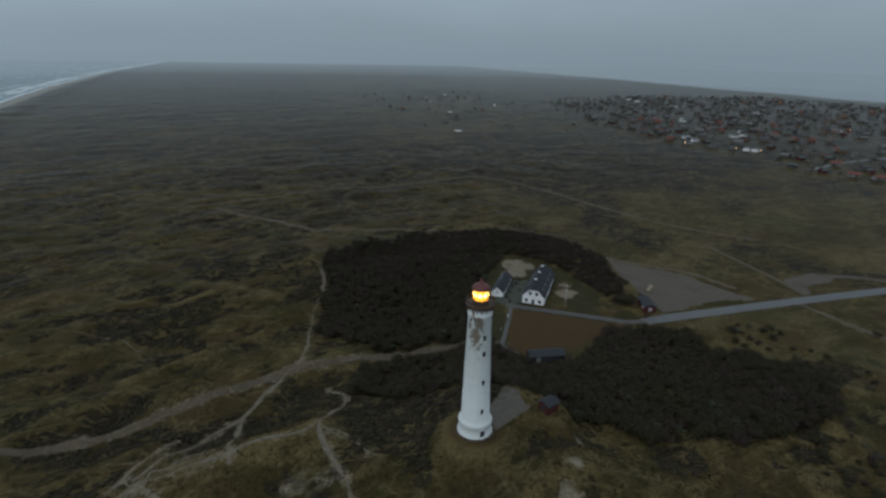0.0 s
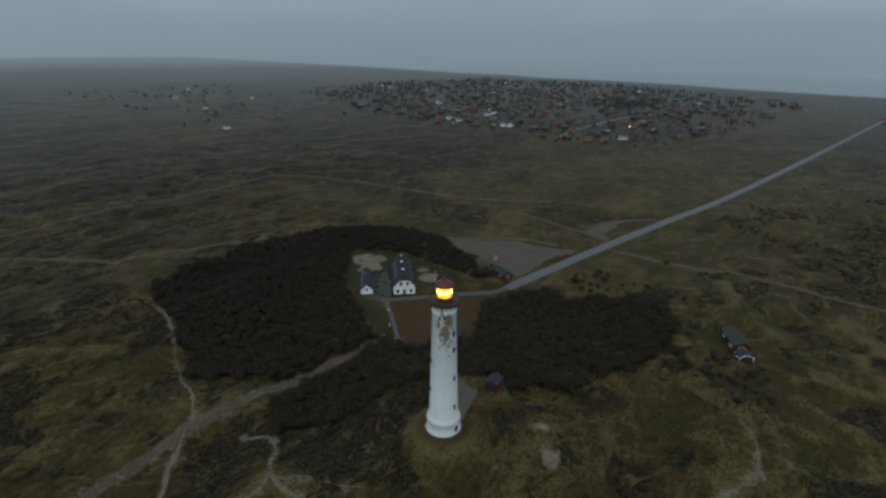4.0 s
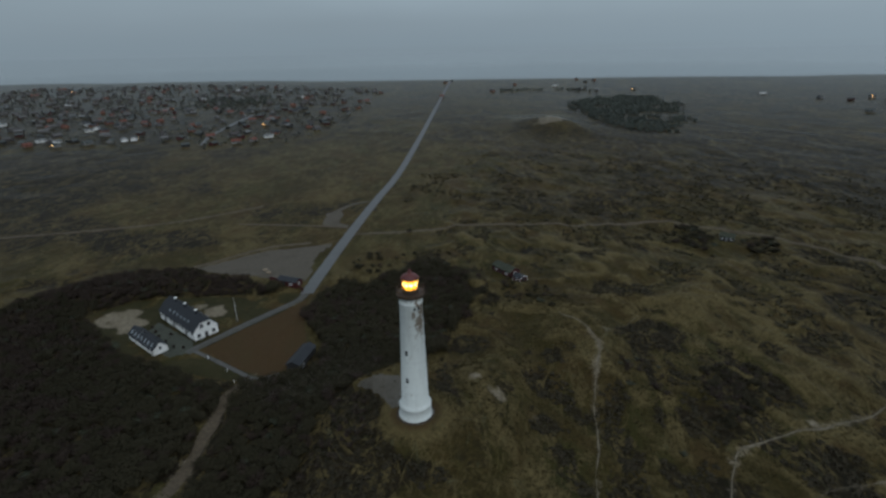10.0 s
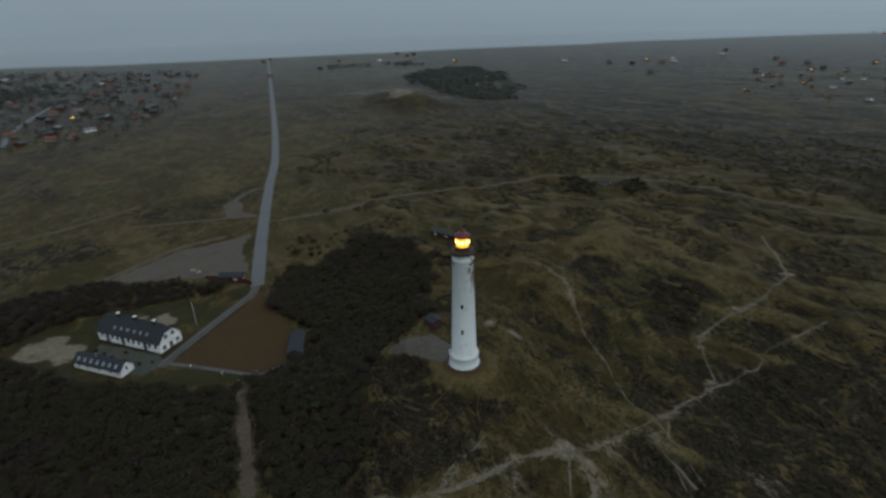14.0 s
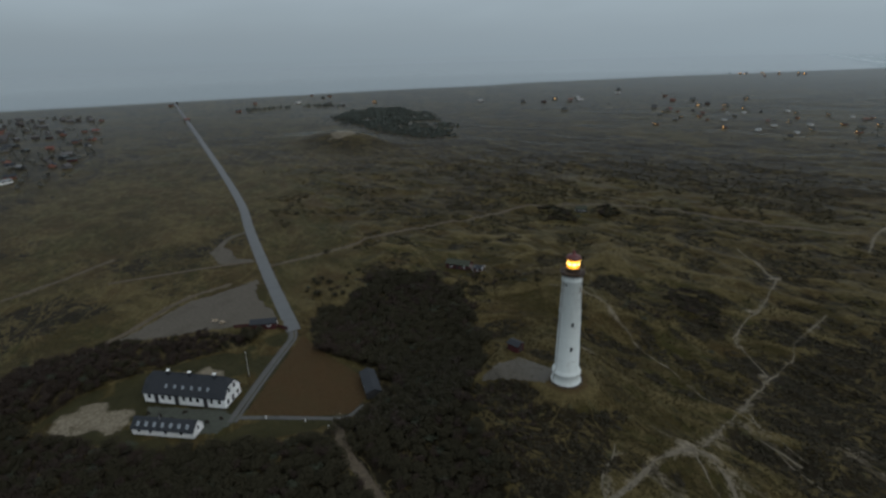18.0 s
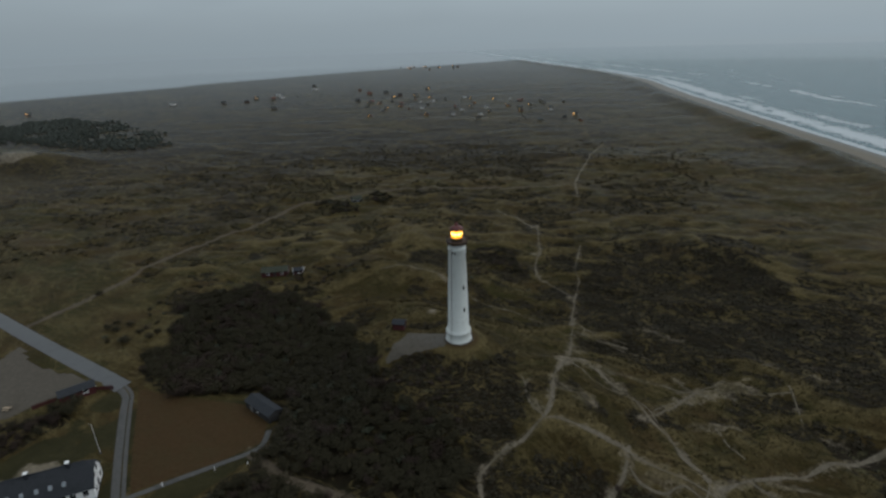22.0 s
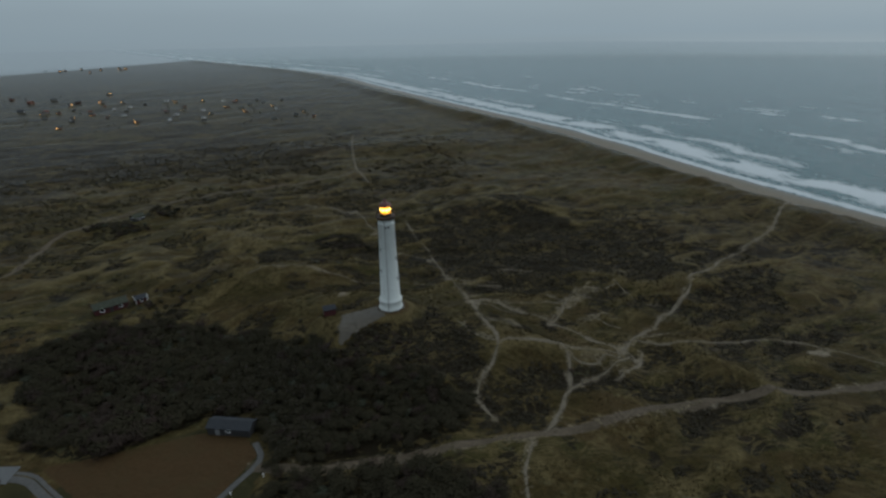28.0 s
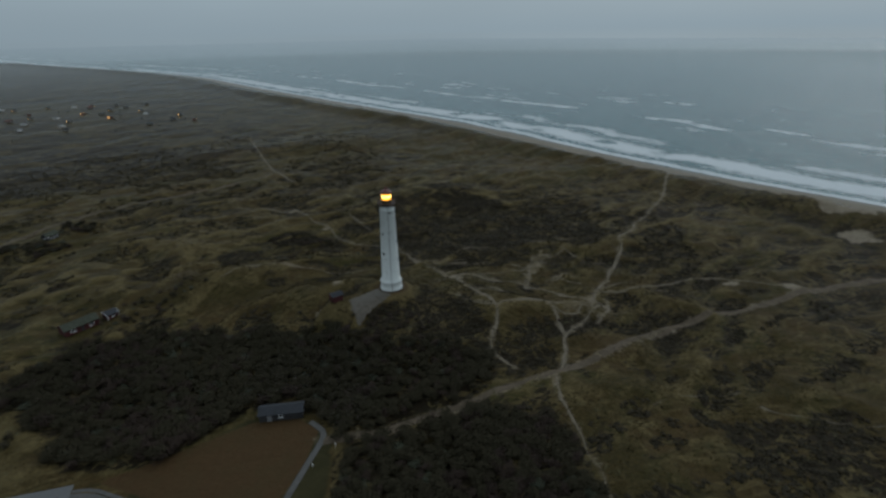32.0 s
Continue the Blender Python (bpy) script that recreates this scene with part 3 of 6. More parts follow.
# ---- paths, as lines on the plan ----
PATHS = {
    "west_track": (4.4, [(66, 148), (55, 150), (43, 149), (29, 147), (16, 146), (0, 144), (-17, 140), (-36, 133), (-52, 129), (-70, 127), (-88, 127), (-106, 125), (-140, 121), (-180, 126)]),
    "beach_path": (2.4, [(-37, 106), (-44, 98), (-53, 90), (-64, 78), (-72, 70), (-78, 62), (-80, 57), (-93, 49), (-104, 36), (-119, 25), (-127, 19), (-143, 6), (-153, -6), (-170, -25), (-192, -40)]),
    "crest_path": (2.4, [(2.5, 110), (0, 108), (-3, 107.5), (-9.5, 108), (-16.8, 108), (-25, 108), (-32, 107.5), (-37, 108)]),
    "tower_path": (2.4, [(7.4, 78), (8, 83), (7, 90), (5.3, 96.4), (3.6, 102.5), (2.8, 107), (2.5, 110), (4, 113.6), (6, 117), (8.5, 120.3), (10, 124), (10.4, 128), (8.5, 131.5), (6.4, 134.5)]),
    "hollow_path": (2.2, [(-38, 109), (-28, 117), (-16, 125), (-11, 134), (-4, 144)]),
    "short_path": (1.9, [(-17, 105), (-18, 114), (-16, 124)]),
    "north_path": (1.7, [(-2, 144), (2, 156), (3, 168), (5, 180), (8, 190), (11, 207), (10, 228)]),
    "dune_path": (1.5, [(-42, 100), (-52, 103), (-64, 101), (-80, 99), (-94, 100), (-103, 106), (-113, 117), (-128, 122)]),
    "slope_path": (1.2, [(8, 78), (0, 82), (-8, 84), (-18, 86), (-26, 96)]),
    "bay_path": (1.8, [(7.4, 78), (11.3, 63), (15, 50), (18.2, 40), (20.8, 31.4), (23.8, 26), (28.2, 23.7), (36, 20), (42, 15.7), (48, 3), (51, -9), (58, -25), (67, -42), (86, -54), (99, -62)]),
    "spur_path": (1.5, [(20.8, 31.4), (23.7, 19), (25.8, 10), (30, 2.5), (33.3, -11), (37, -26)]),
    "lookout_path": (1.6, [(97, 53), (94, 51), (90, 47), (85, 44), (79, 43), (67, 46), (57, 48)]),
    "faint_path": (1.0, [(57, 48), (44, 49), (31, 52), (22, 53), (14, 51)]),
    "fork_path": (1.2, [(79, 43), (86, 40), (92, 37), (104, 25)]),
    "dell_path": (1.2, [(14, 51), (5, 52), (-5, 53)]),
    "gully_path": (1.7, [(6, 77), (0, 75.3), (-5, 74.4), (-9.2, 73.2), (-14.2, 73), (-18, 72.2), (-23.7, 72.3), (-27.4, 71.3)]),
    "heath_path": (1.3, [(-49, 57), (-52, 67), (-53, 76)]),
    "ridge_path": (1.3, [(-50, 171), (-56, 178), (-62, 182), (-71, 187), (-80, 190)]),
    "crossing_path": (1.1, [(-22, 163), (-38, 163), (-48, 165)]),
    "star_path": (1.1, [(-30, 99), (-34, 103), (-37, 106), (-40, 111), (-40, 117)]),
    "brow_path": (1.1, [(18, 80), (12, 79.5), (7, 78), (2, 76)]),
    "saddle_path": (1.1, [(10, 103), (7, 106), (3, 109)]),
    "heather_path": (1.1, [(-19, 85), (-24, 77), (-28, 70), (-34, 61)]),
    "hare_path": (1.0, [(-28, 70), (-38, 65), (-50, 60)]),
    "low_path": (1.0, [(14, 48), (5, 54), (-5, 57), (-19, 59)]),
    "loop_path": (1.3, [(15, 95), (12.7, 97.5), (10.8, 101), (8.4, 103.5), (6.3, 105), (4.6, 107.2), (3, 109.5)]),
    "spill_path": (1.7, [(12.7, 54.4), (5.6, 55.8), (0, 54.8), (-5, 55)]),
    "stub_path": (1.0, [(-34, 84), (-37, 89), (-41, 92)]),
    "rise_path": (2.0, [(3, 77.7), (-1.5, 77.4), (-5.6, 79.4), (-9.4, 80.8), (-13.5, 84.7), (-20, 90), (-27, 97), (-35, 105)]),
    "star_arm_path": (1.5, [(-27.4, 71.3), (-24.5, 77.7), (-22.9, 81.5), (-20.5, 85), (-16.4, 91)]),
    "star_top_path": (1.4, [(-21, 67.5), (-23.2, 69.3), (-27.4, 71.3), (-31.9, 72.1)]),
    "fan_path": (1.8, [(-42.6, 106.3), (-39.5, 113), (-35.3, 116.3), (-31, 120.4)]),
    "fan_side_path": (1.6, [(-35, 103.5), (-34.5, 110.5), (-30.7, 109.5), (-26.8, 113.2), (-21.9, 113.5), (-17, 110)]),
    "fan_low_path": (1.3, [(-47.7, 116.3), (-41, 116.4), (-35, 114.4)]),
    "far_path": (2.2, [(66, -110), (78, -143), (88, -195), (95, -240), (101, -289)]),
    "south_track": (3.6, [(192, 146), (197, 114), (205, 82), (207, 55), (207, 26), (215, -8), (208, -36), (188, -62), (160, -86), (130, -104), (80, -128)]),
    "field_track": (3.8, [(-44, 341), (-10, 305), (20, 283), (69, 268), (112, 255), (131, 229), (148, 206), (170, 186), (178, 166)]),
    "heath_track": (3.8, [(-60, 350), (18, 371), (76, 382), (142, 390), (172, 352), (193, 292), (209, 252), (240, 215)]),
}


def smooth_line(points, step=1.0):
    """A rounded line through the points, sampled about every step metres."""
    p = np.array([points[0], *points, points[-1]], float)
    out = []
    for k in range(1, len(p) - 2):
        a, b, c, d = p[k - 1 : k + 3]
        n = max(2, int(np.hypot(*(c - b)) / step))
        t = np.linspace(0, 1, n, endpoint=False)[:, None]
        out.append(0.5 * (2 * b + (c - a) * t + (2 * a - 5 * b + 4 * c - d) * t**2 + (3 * b - 3 * c + d - a) * t**3))
    return np.vstack([*out, p[-1:]])


def off_line(x, y, points):
    best = np.full(np.shape(x), 1e9)
    for (ax, ay), (bx, by) in zip(points, points[1:]):
        dx, dy = bx - ax, by - ay
        t = np.clip(((x - ax) * dx + (y - ay) * dy) / (dx * dx + dy * dy), 0, 1)
        best = np.minimum(best, np.hypot(x - ax - t * dx, y - ay - t * dy))
    return best


LINES = {k: (w, smooth_line(p, 1.2)) for k, (w, p) in PATHS.items()}
ROAD = [(122, 149), (142, 149), (169, 149), (203, 148.6), (258, 147.4), (325, 145), (459, 147.5), (674, 154), (1013, 165), (1300, 174)]
LANE = [(122, 149.5), (117, 150.5), (111, 154.5), (97, 163.5), (84, 171.5), (78, 175)]
WALKWAY = [(79, 172.5), (74, 163), (69, 154), (65, 146), (68, 140)]
FOREST_MAIN = [(9, 228), (33, 252), (72, 262), (116, 256), (138, 232), (140, 207), (134, 180), (126, 166), (118, 160), (64, 150), (33, 152), (20, 151), (6, 163), (8, 180), (11, 205)]
FOREST_SLOPE = [(23, 119), (38, 115), (50, 115), (60, 107), (80, 124), (84, 131), (66, 138), (62, 147), (45, 146), (33, 143), (18, 142), (10, 129)]
FOREST_EAST = [(60, 107), (67, 99), (86, 90), (105, 83), (130, 84), (146, 93), (151, 106), (143, 119), (133, 128), (128, 141), (118, 145), (104, 145), (84, 131), (80, 124)]
FIELD = [(117, 147), (104, 144), (83, 136), (71, 138), (66, 144), (70, 154), (80, 171), (96, 161)]


def wood(x, y):
    f = np.maximum(np.maximum(inside(x, y, FOREST_MAIN, 2), inside(x, y, FOREST_SLOPE, 2)), inside(x, y, FOREST_EAST, 2))
    return f * (1 - inside(x, y, YARD, 1.5))


def blot(x, y, cx, cy, r, seed):
    """A ragged bare patch."""
    return ease(r * (0.55 + 0.9 * grain(x, y, r * 0.6, seed)) - np.hypot(x - cx, y - cy), -0.8, 1.2)


HOLLOWS = ((66, 5, 9), (70, -59, 14), (162, 30, 8), (151, -42, 10), (128, 26, 9), (35, -2, 9), (59, 41, 5), (77, 55, 5), (62, 63, 4), (9, 24, 13), (92, 24, 8), (71, 27, 7), (60, 14, 7), (84, 82, 6), (94, -14, 9), (46, 62, 4), (-7, 26, 14), (-77, -4, 12), (-25, -44, 14), (-102, 57, 9), (168, 55, 7), (118, 82, 8), (26, 108, 10), (40, 109, 7), (12, 0, 12), (-32, -9, 13), (-32, 37, 13), (51, 29, 6), (118, -55, 10), (151, 104, 8), (-27, 149, 4))


# grassy crests that stand pale above their hollows
CRESTS = (
    [(-87, 169), (-77, 170.5), (-67, 171), (-58, 174), (-47, 173), (-38, 171), (-28, 156), (-22, 146)],
    [(-74, 214), (-62, 208), (-54, 205), (-44, 201), (-35, 206), (-30, 209), (-20, 208)],
    [(-44, 219), (-36, 222), (-26, 214), (-14, 203), (-6, 194)],
    [(-34, 183), (-25, 175), (-16, 169), (-4, 159), (1, 149)],
    [(-100, 202), (-95, 207), (-93, 222)],
    [(110, 95), (111, 81), (106, 67), (98, 51), (107, 36), (106, 21), (102, 13), (96, 5), (91, -2)],
    [(120, 47), (117, 36), (112, 22), (115, 10), (120, 1), (121, -15)],
    [(119, -4), (112, -12), (99, -18), (85, -19)],
    [(193, 15), (186, -5), (175, -15), (169, -22)],
    [(-15, -37), (-27, -35), (-43, -28), (-51, -22)],
    [(82, 25), (66, 27), (51, 29), (35, 31)],
    [(84, 115), (93, 110), (105, 100), (110, 90)],
)


# dark heath and plantation floors, as outlines with the depth of their tone
HEATHS = (
    (0.85, 26, [(405, 520), (426, 375), (437, 285), (468, 252), (379, 290), (297, 312), (238, 322), (189, 314), (150, 400), (148, 470), (226, 629), (338, 629)]),
    (0.75, 8, [(184, 284), (197, 233), (166, 212), (159, 256)]),
    (0.95, 22, [(440, -35), (520, -40), (640, -28), (790, -45), (880, -180), (810, -210), (590, -155), (450, -100)]),
    (0.70, 30, [(609, -208), (390, -271), (184, -294), (121, -165), (223, -131), (326, -100), (440, -95)]),
    (0.60, 7, [(11, 44), (4, 20), (-26, 4), (-66, -5), (-67, 35), (-52, 43), (-34, 46), (-19, 57), (-4, 53)]),
    (0.70, 9, [(-4, -26), (-12, -56), (-34, -56), (-40, -30), (-20, -20)]),
    (0.50, 5, [(40, 44), (36, 22), (22, 8), (4, 18), (8, 44), (20, 52)]),
    (0.85, 4, [(12, 98), (22, 100), (34, 103), (40, 108), (24, 118), (12, 128), (9, 118), (7, 106)]),
    (0.32, 5, [(0, 113), (-12, 113), (-30, 116), (-36, 122), (-20, 136), (-6, 140), (4, 136), (6, 122)]),
    (0.45, 30, [(2, 372), (58, 440), (268, 629), (380, 501), (250, 357), (162, 375)]),
    (0.45, 40, [(440, 300), (436, 547), (480, 800), (584, 1073), (900, 1200), (1210, 1178), (1300, 844), (1160, 495), (1057, 290), (697, 270), (506, 262)]),
)


def covers(x, y, z):
    d = (x - coast(y)) * 0.93
    u, v = x * 0.94 + y * 0.34, y * 0.94 - x * 0.34
    sand = ease(-d, -6, 0) * 1.0
    for key, (w, line) in LINES.items():
        lo, hi = line.min(0) - 12, line.max(0) + 12
        m = (x > lo[0]) & (x < hi[0]) & (y > lo[1]) & (y < hi[1])
        o = off_line(x[m], y[m], [tuple(q) for q in line[:: max(1, len(line) // 40)]])
        sand[m] = np.maximum(sand[m], (0.42 if w > 1.3 else 0.34) * (1 - ease(o, w * 0.35, w * 0.5 + 1.5)))
    for k, (cx, cy, r) in enumerate(((8, 79, 3.0), (3, 76, 1.6), (-37, 106, 2.4), (-46, 98, 1.3), (-28, 70, 1.6), (-33, 102, 1.2), (62, 91, 1.9), (54, 80, 2.1), (49.5, 74, 3.0), (47, 64, 1.2), (24, 27, 2.0), (-52, 96, 1.4), (-98, 108, 3), (-118, 118, 4), (-178, -30, 7), (-210, 62, 13), (-190, 88, 8), (-198, 34, 7), (52, -6, 2.0), (67, -42, 3), (95, 205, 6.0), (100, 213, 7.0), (107, 180, 5), (110, 187, 3), (-40, 111, 1.4))):
        sand = np.maximum(sand, 0.72 * blot(x, y, cx, cy, r, 200 + k))
    sand = np.maximum(sand, 0.42 * inside(x, y, [(4, 76), (-9, 71), (-24, 70), (-34, 70), (-40, 92), (-38, 106), (-28, 99), (-16, 90), (-6, 85)], 5) * ease(grain(u * 0.3, v, 3.4, 259, 4), 0.54, 0.66))
    sand = np.maximum(sand, 0.5 * blot(x, y, -34, 104, 5.0, 251) * ease(grain(u * 0.35, v, 3.0, 253, 3), 0.45, 0.6))
    sand = np.maximum(sand, 0.62 * blot(x, y, 536, 10, 17, 240) + 0.4 * blot(x, y, 565, 0, 12, 241))
    sand = np.maximum(sand, 0.45 * ease(grain(u * 0.3, v, 4.5, 81, 4), 0.64, 0.72) * ease(75 - np.hypot(x + 28, y - 80), 0, 45))
    ring = ease(np.hypot(x - 40, y - 80), 70, 130)
    dark = 0.15 + (0.9 + 0.5 * ring) * (grain(u * 0.7, v, 40, 91, 4) - 0.5) + 0.95 * (grain(u * 0.75, v, 13, 92, 3) - 0.5)
    dark = dark + 0.6 * np.exp(-(((x - 4) / 50) ** 2 + ((y - 20) / 34) ** 2)) + 0.6 * np.exp(-(((x + 80) / 45) ** 2 + ((y - 12) / 28) ** 2))
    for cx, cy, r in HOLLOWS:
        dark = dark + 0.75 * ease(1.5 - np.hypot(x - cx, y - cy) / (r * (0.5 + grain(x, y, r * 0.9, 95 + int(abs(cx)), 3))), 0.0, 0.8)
    dark = dark + 0.95 * np.exp(-(((x - 195 - 0.3 * (y - 460)) / 170) ** 4 + ((y - 470) / 85) ** 4)) + 0.7 * np.exp(-(((x - 182) / 15) ** 2 + ((y - 252) / 50) ** 2))
    dark = dark + 0.30 * ease(y, 300, 520) + 0.3 * ease(-y, 90, 200) * ease(x, 0, 130) - 0.35 * ease(-x, 20, 70) * ease(-y, 30, 80) * (1 - ease(-y, 420, 700)) + 0.2 * ease(x, 420, 520)
    dark = dark + 0.30 * np.exp(-(((x - 340) / 60) ** 2 + ((y + 120) / 160) ** 2))
    wx, wy = 60 * (grain(x, y, 70, 98, 3) - 0.5), 60 * (grain(x, y, 70, 99, 3) - 0.5)
    heathy = 0 * x
    for tone, soft, poly in HEATHS:
        k = min(1.0, soft / 26)
        mask = tone * inside(x + wx * k, y + wy * k, poly, soft)
        dark, heathy = dark + mask, heathy + mask
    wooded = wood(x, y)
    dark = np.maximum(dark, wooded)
    meadow = ease(x, 118, 150) * ease(y, 84, 120) * (1 - ease(y, 330, 400)) * (1 - ease(x, 420, 520))
    dark = dark - 0.35 * meadow * ease(grain(u * 0.4, v, 14, 93, 3), 0.3, 0.55)
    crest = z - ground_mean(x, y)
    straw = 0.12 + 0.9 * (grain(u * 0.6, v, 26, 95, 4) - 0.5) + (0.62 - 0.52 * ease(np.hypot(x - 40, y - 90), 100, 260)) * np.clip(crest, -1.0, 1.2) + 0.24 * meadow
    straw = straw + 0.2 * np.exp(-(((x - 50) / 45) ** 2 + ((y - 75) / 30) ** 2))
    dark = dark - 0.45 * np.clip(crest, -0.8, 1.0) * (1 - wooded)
    ridge, small, _ = dune_waves(x, y)
    bumpy = (1 - meadow) * (1 - 0.85 * ease(np.hypot(x - 40, y - 80), 110, 260))
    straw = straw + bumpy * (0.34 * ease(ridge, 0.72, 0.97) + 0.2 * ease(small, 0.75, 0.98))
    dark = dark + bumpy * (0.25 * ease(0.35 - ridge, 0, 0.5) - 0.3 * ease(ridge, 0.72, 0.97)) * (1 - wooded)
    straw = straw - 0.6 * heathy
    for line in CRESTS:
        near = 1 - ease(off_line(x, y, line) + 2.2 * (grain(x, y, 5, 96) - 0.5), 0.6, 3.2)
        straw, dark = straw + 0.75 * near, dark - 0.7 * near
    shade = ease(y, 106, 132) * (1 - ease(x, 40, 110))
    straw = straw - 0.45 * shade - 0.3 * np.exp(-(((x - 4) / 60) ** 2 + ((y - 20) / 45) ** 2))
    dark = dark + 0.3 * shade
    yard = inside(x, y, YARD, 2)
    lawn = yard * (0.75 - 0.5 * ease(grain(x, y, 7, 97), 0.5, 0.7))
    field = inside(x, y, FIELD, 1.2)
    deck = np.exp(-(np.maximum(np.hypot(x - 36, y - 93.2) - 5.0, 0) / 2.5) ** 2)
    field = np.maximum(field, 0.55 * deck)
    return sand, dark * (1 - deck) * (1 - yard), straw, lawn, field


def ground_mean(x, y):
    """The land a few metres off, to tell crests from hollows."""
    return (ground(x + 6, y) + ground(x - 6, y) + ground(x, y + 6) + ground(x, y - 6)) / 4


def grid_quads(n, m):
    a = (np.arange(m - 1)[:, None] * n + np.arange(n - 1)[None, :]).ravel()
    return np.stack([a, a + 1, a + 1 + n, a + n], 1)


def set_layer(me, name, rgb):
    layer = me.color_attributes.new(name, "FLOAT_COLOR", "POINT")
    layer.data.foreach_set("color", np.concatenate([rgb, np.ones((len(rgb), 1))], 1).astype(np.float32).ravel())


MX, MY = np.meshgrid(GX, GY)
fx, fy, fz = MX.ravel(), MY.ravel(), GZ.ravel()
c_sand, c_dark, c_straw, c_lawn, c_field = covers(fx, fy, fz)
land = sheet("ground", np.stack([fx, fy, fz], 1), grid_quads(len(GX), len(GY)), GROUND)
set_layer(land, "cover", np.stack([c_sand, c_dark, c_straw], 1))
set_layer(land, "use", np.stack([c_lawn, c_field, ease(-(fx - coast(fy)) * 0.93, 10, 24)], 1))
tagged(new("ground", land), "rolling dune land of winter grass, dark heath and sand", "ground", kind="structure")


# ---- sea and fjord ----
def sea_sheet():
    off, ys = spaced(0, 260, 4.0, -30, 3800, 1.06), spaced(-800, 420, 7.0, -4700, 4700, 1.04)
    o, yy = np.meshgrid(off, ys)
    x = coast(yy) - o / 0.93
    jag = 14 * (grain(yy, 0 * yy, 46, 111, 3) - 0.5)
    n1, n2, n3 = grain(yy, o * 2.2, 34, 113, 3), grain(yy * 0.35, o, 22, 117, 3), grain(yy * 0.4, o * 1.3, 30, 119, 3)
    foam = 0.95 * np.exp(-(((o - 30 + jag * 0.6) / 4.5) ** 2))
    foam = np.maximum(foam, 0.95 * np.exp(-(((o - 60 + jag) / 17.0) ** 2)) * ease(n1, 0.22, 0.5))
    foam = np.maximum(foam, 0.7 * np.exp(-(((o - 98 + jag * 1.6) / 9.0) ** 2)) * ease(n3, 0.5, 0.62))
    foam = np.maximum(foam, 0.85 * np.exp(-(((o - 200 + jag * 2) / 8.0) ** 2)) * ease(n2, 0.46, 0.58))
    foam = np.maximum(foam, 0.7 * ease(grain(yy * 0.5, o * 1.6, 24, 121, 3), 0.75, 0.8) * ease(o, 120, 200) * (1 - ease(o, 320, 500)))
    z = 0.25 * foam + 0.35 * (grain(yy * 0.3, o, 18, 115, 2) - 0.5) * ease(o, 40, 70)
    me = sheet("sea", np.stack([x.ravel(), yy.ravel(), z.ravel()], 1), grid_quads(len(off), len(ys))[:, ::-1], SEA)
    layer = me.attributes.new("foam", "FLOAT", "POINT")
    layer.data.foreach_set("value", foam.ravel().astype(np.float32))
    return me


tagged(new("sea", sea_sheet()), "grey-green winter sea with white surf along a beach", "sea", kind="structure")
ffx, ffy = np.meshgrid(np.linspace(950, 4900, 30), np.linspace(-4700, 4700, 60))
fjord = sheet("fjord", np.stack([ffx.ravel(), ffy.ravel(), 0 * ffx.ravel() - 0.15], 1), grid_quads(30, 60), still_water())
tagged(new("fjord", fjord), "still grey fjord water beyond the flat land", "fjord", kind="structure")


# ---- a self-lit ring painted as fog, closing the view far out on every side ----
def fog_backdrop():
    g = Graph("self_lit_fog")
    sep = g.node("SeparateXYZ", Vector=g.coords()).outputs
    # haze painted on the ring: opacity by height, glow matched to the sky
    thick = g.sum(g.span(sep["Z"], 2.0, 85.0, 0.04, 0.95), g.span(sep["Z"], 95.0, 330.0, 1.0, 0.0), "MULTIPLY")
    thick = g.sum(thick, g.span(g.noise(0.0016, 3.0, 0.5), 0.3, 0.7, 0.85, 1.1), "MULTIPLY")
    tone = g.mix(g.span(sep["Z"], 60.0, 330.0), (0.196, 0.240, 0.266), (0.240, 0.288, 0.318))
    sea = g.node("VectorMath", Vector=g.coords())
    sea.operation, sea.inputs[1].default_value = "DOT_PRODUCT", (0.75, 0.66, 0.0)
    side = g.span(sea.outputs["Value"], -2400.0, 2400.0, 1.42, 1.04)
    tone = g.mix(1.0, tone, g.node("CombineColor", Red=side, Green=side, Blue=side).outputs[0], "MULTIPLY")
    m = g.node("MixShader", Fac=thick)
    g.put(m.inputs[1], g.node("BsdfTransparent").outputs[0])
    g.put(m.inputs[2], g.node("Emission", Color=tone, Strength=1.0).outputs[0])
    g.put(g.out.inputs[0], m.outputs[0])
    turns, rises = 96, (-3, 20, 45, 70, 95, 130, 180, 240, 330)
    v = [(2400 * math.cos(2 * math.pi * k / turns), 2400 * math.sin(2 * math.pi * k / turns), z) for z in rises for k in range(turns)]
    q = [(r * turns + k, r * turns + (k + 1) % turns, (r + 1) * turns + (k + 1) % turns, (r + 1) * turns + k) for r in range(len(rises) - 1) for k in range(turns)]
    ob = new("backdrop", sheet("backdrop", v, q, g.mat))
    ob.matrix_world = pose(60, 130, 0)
    return tagged(ob, "grey self-lit fog backdrop closing the far distance", "fog", kind="structure")


fog_backdrop()


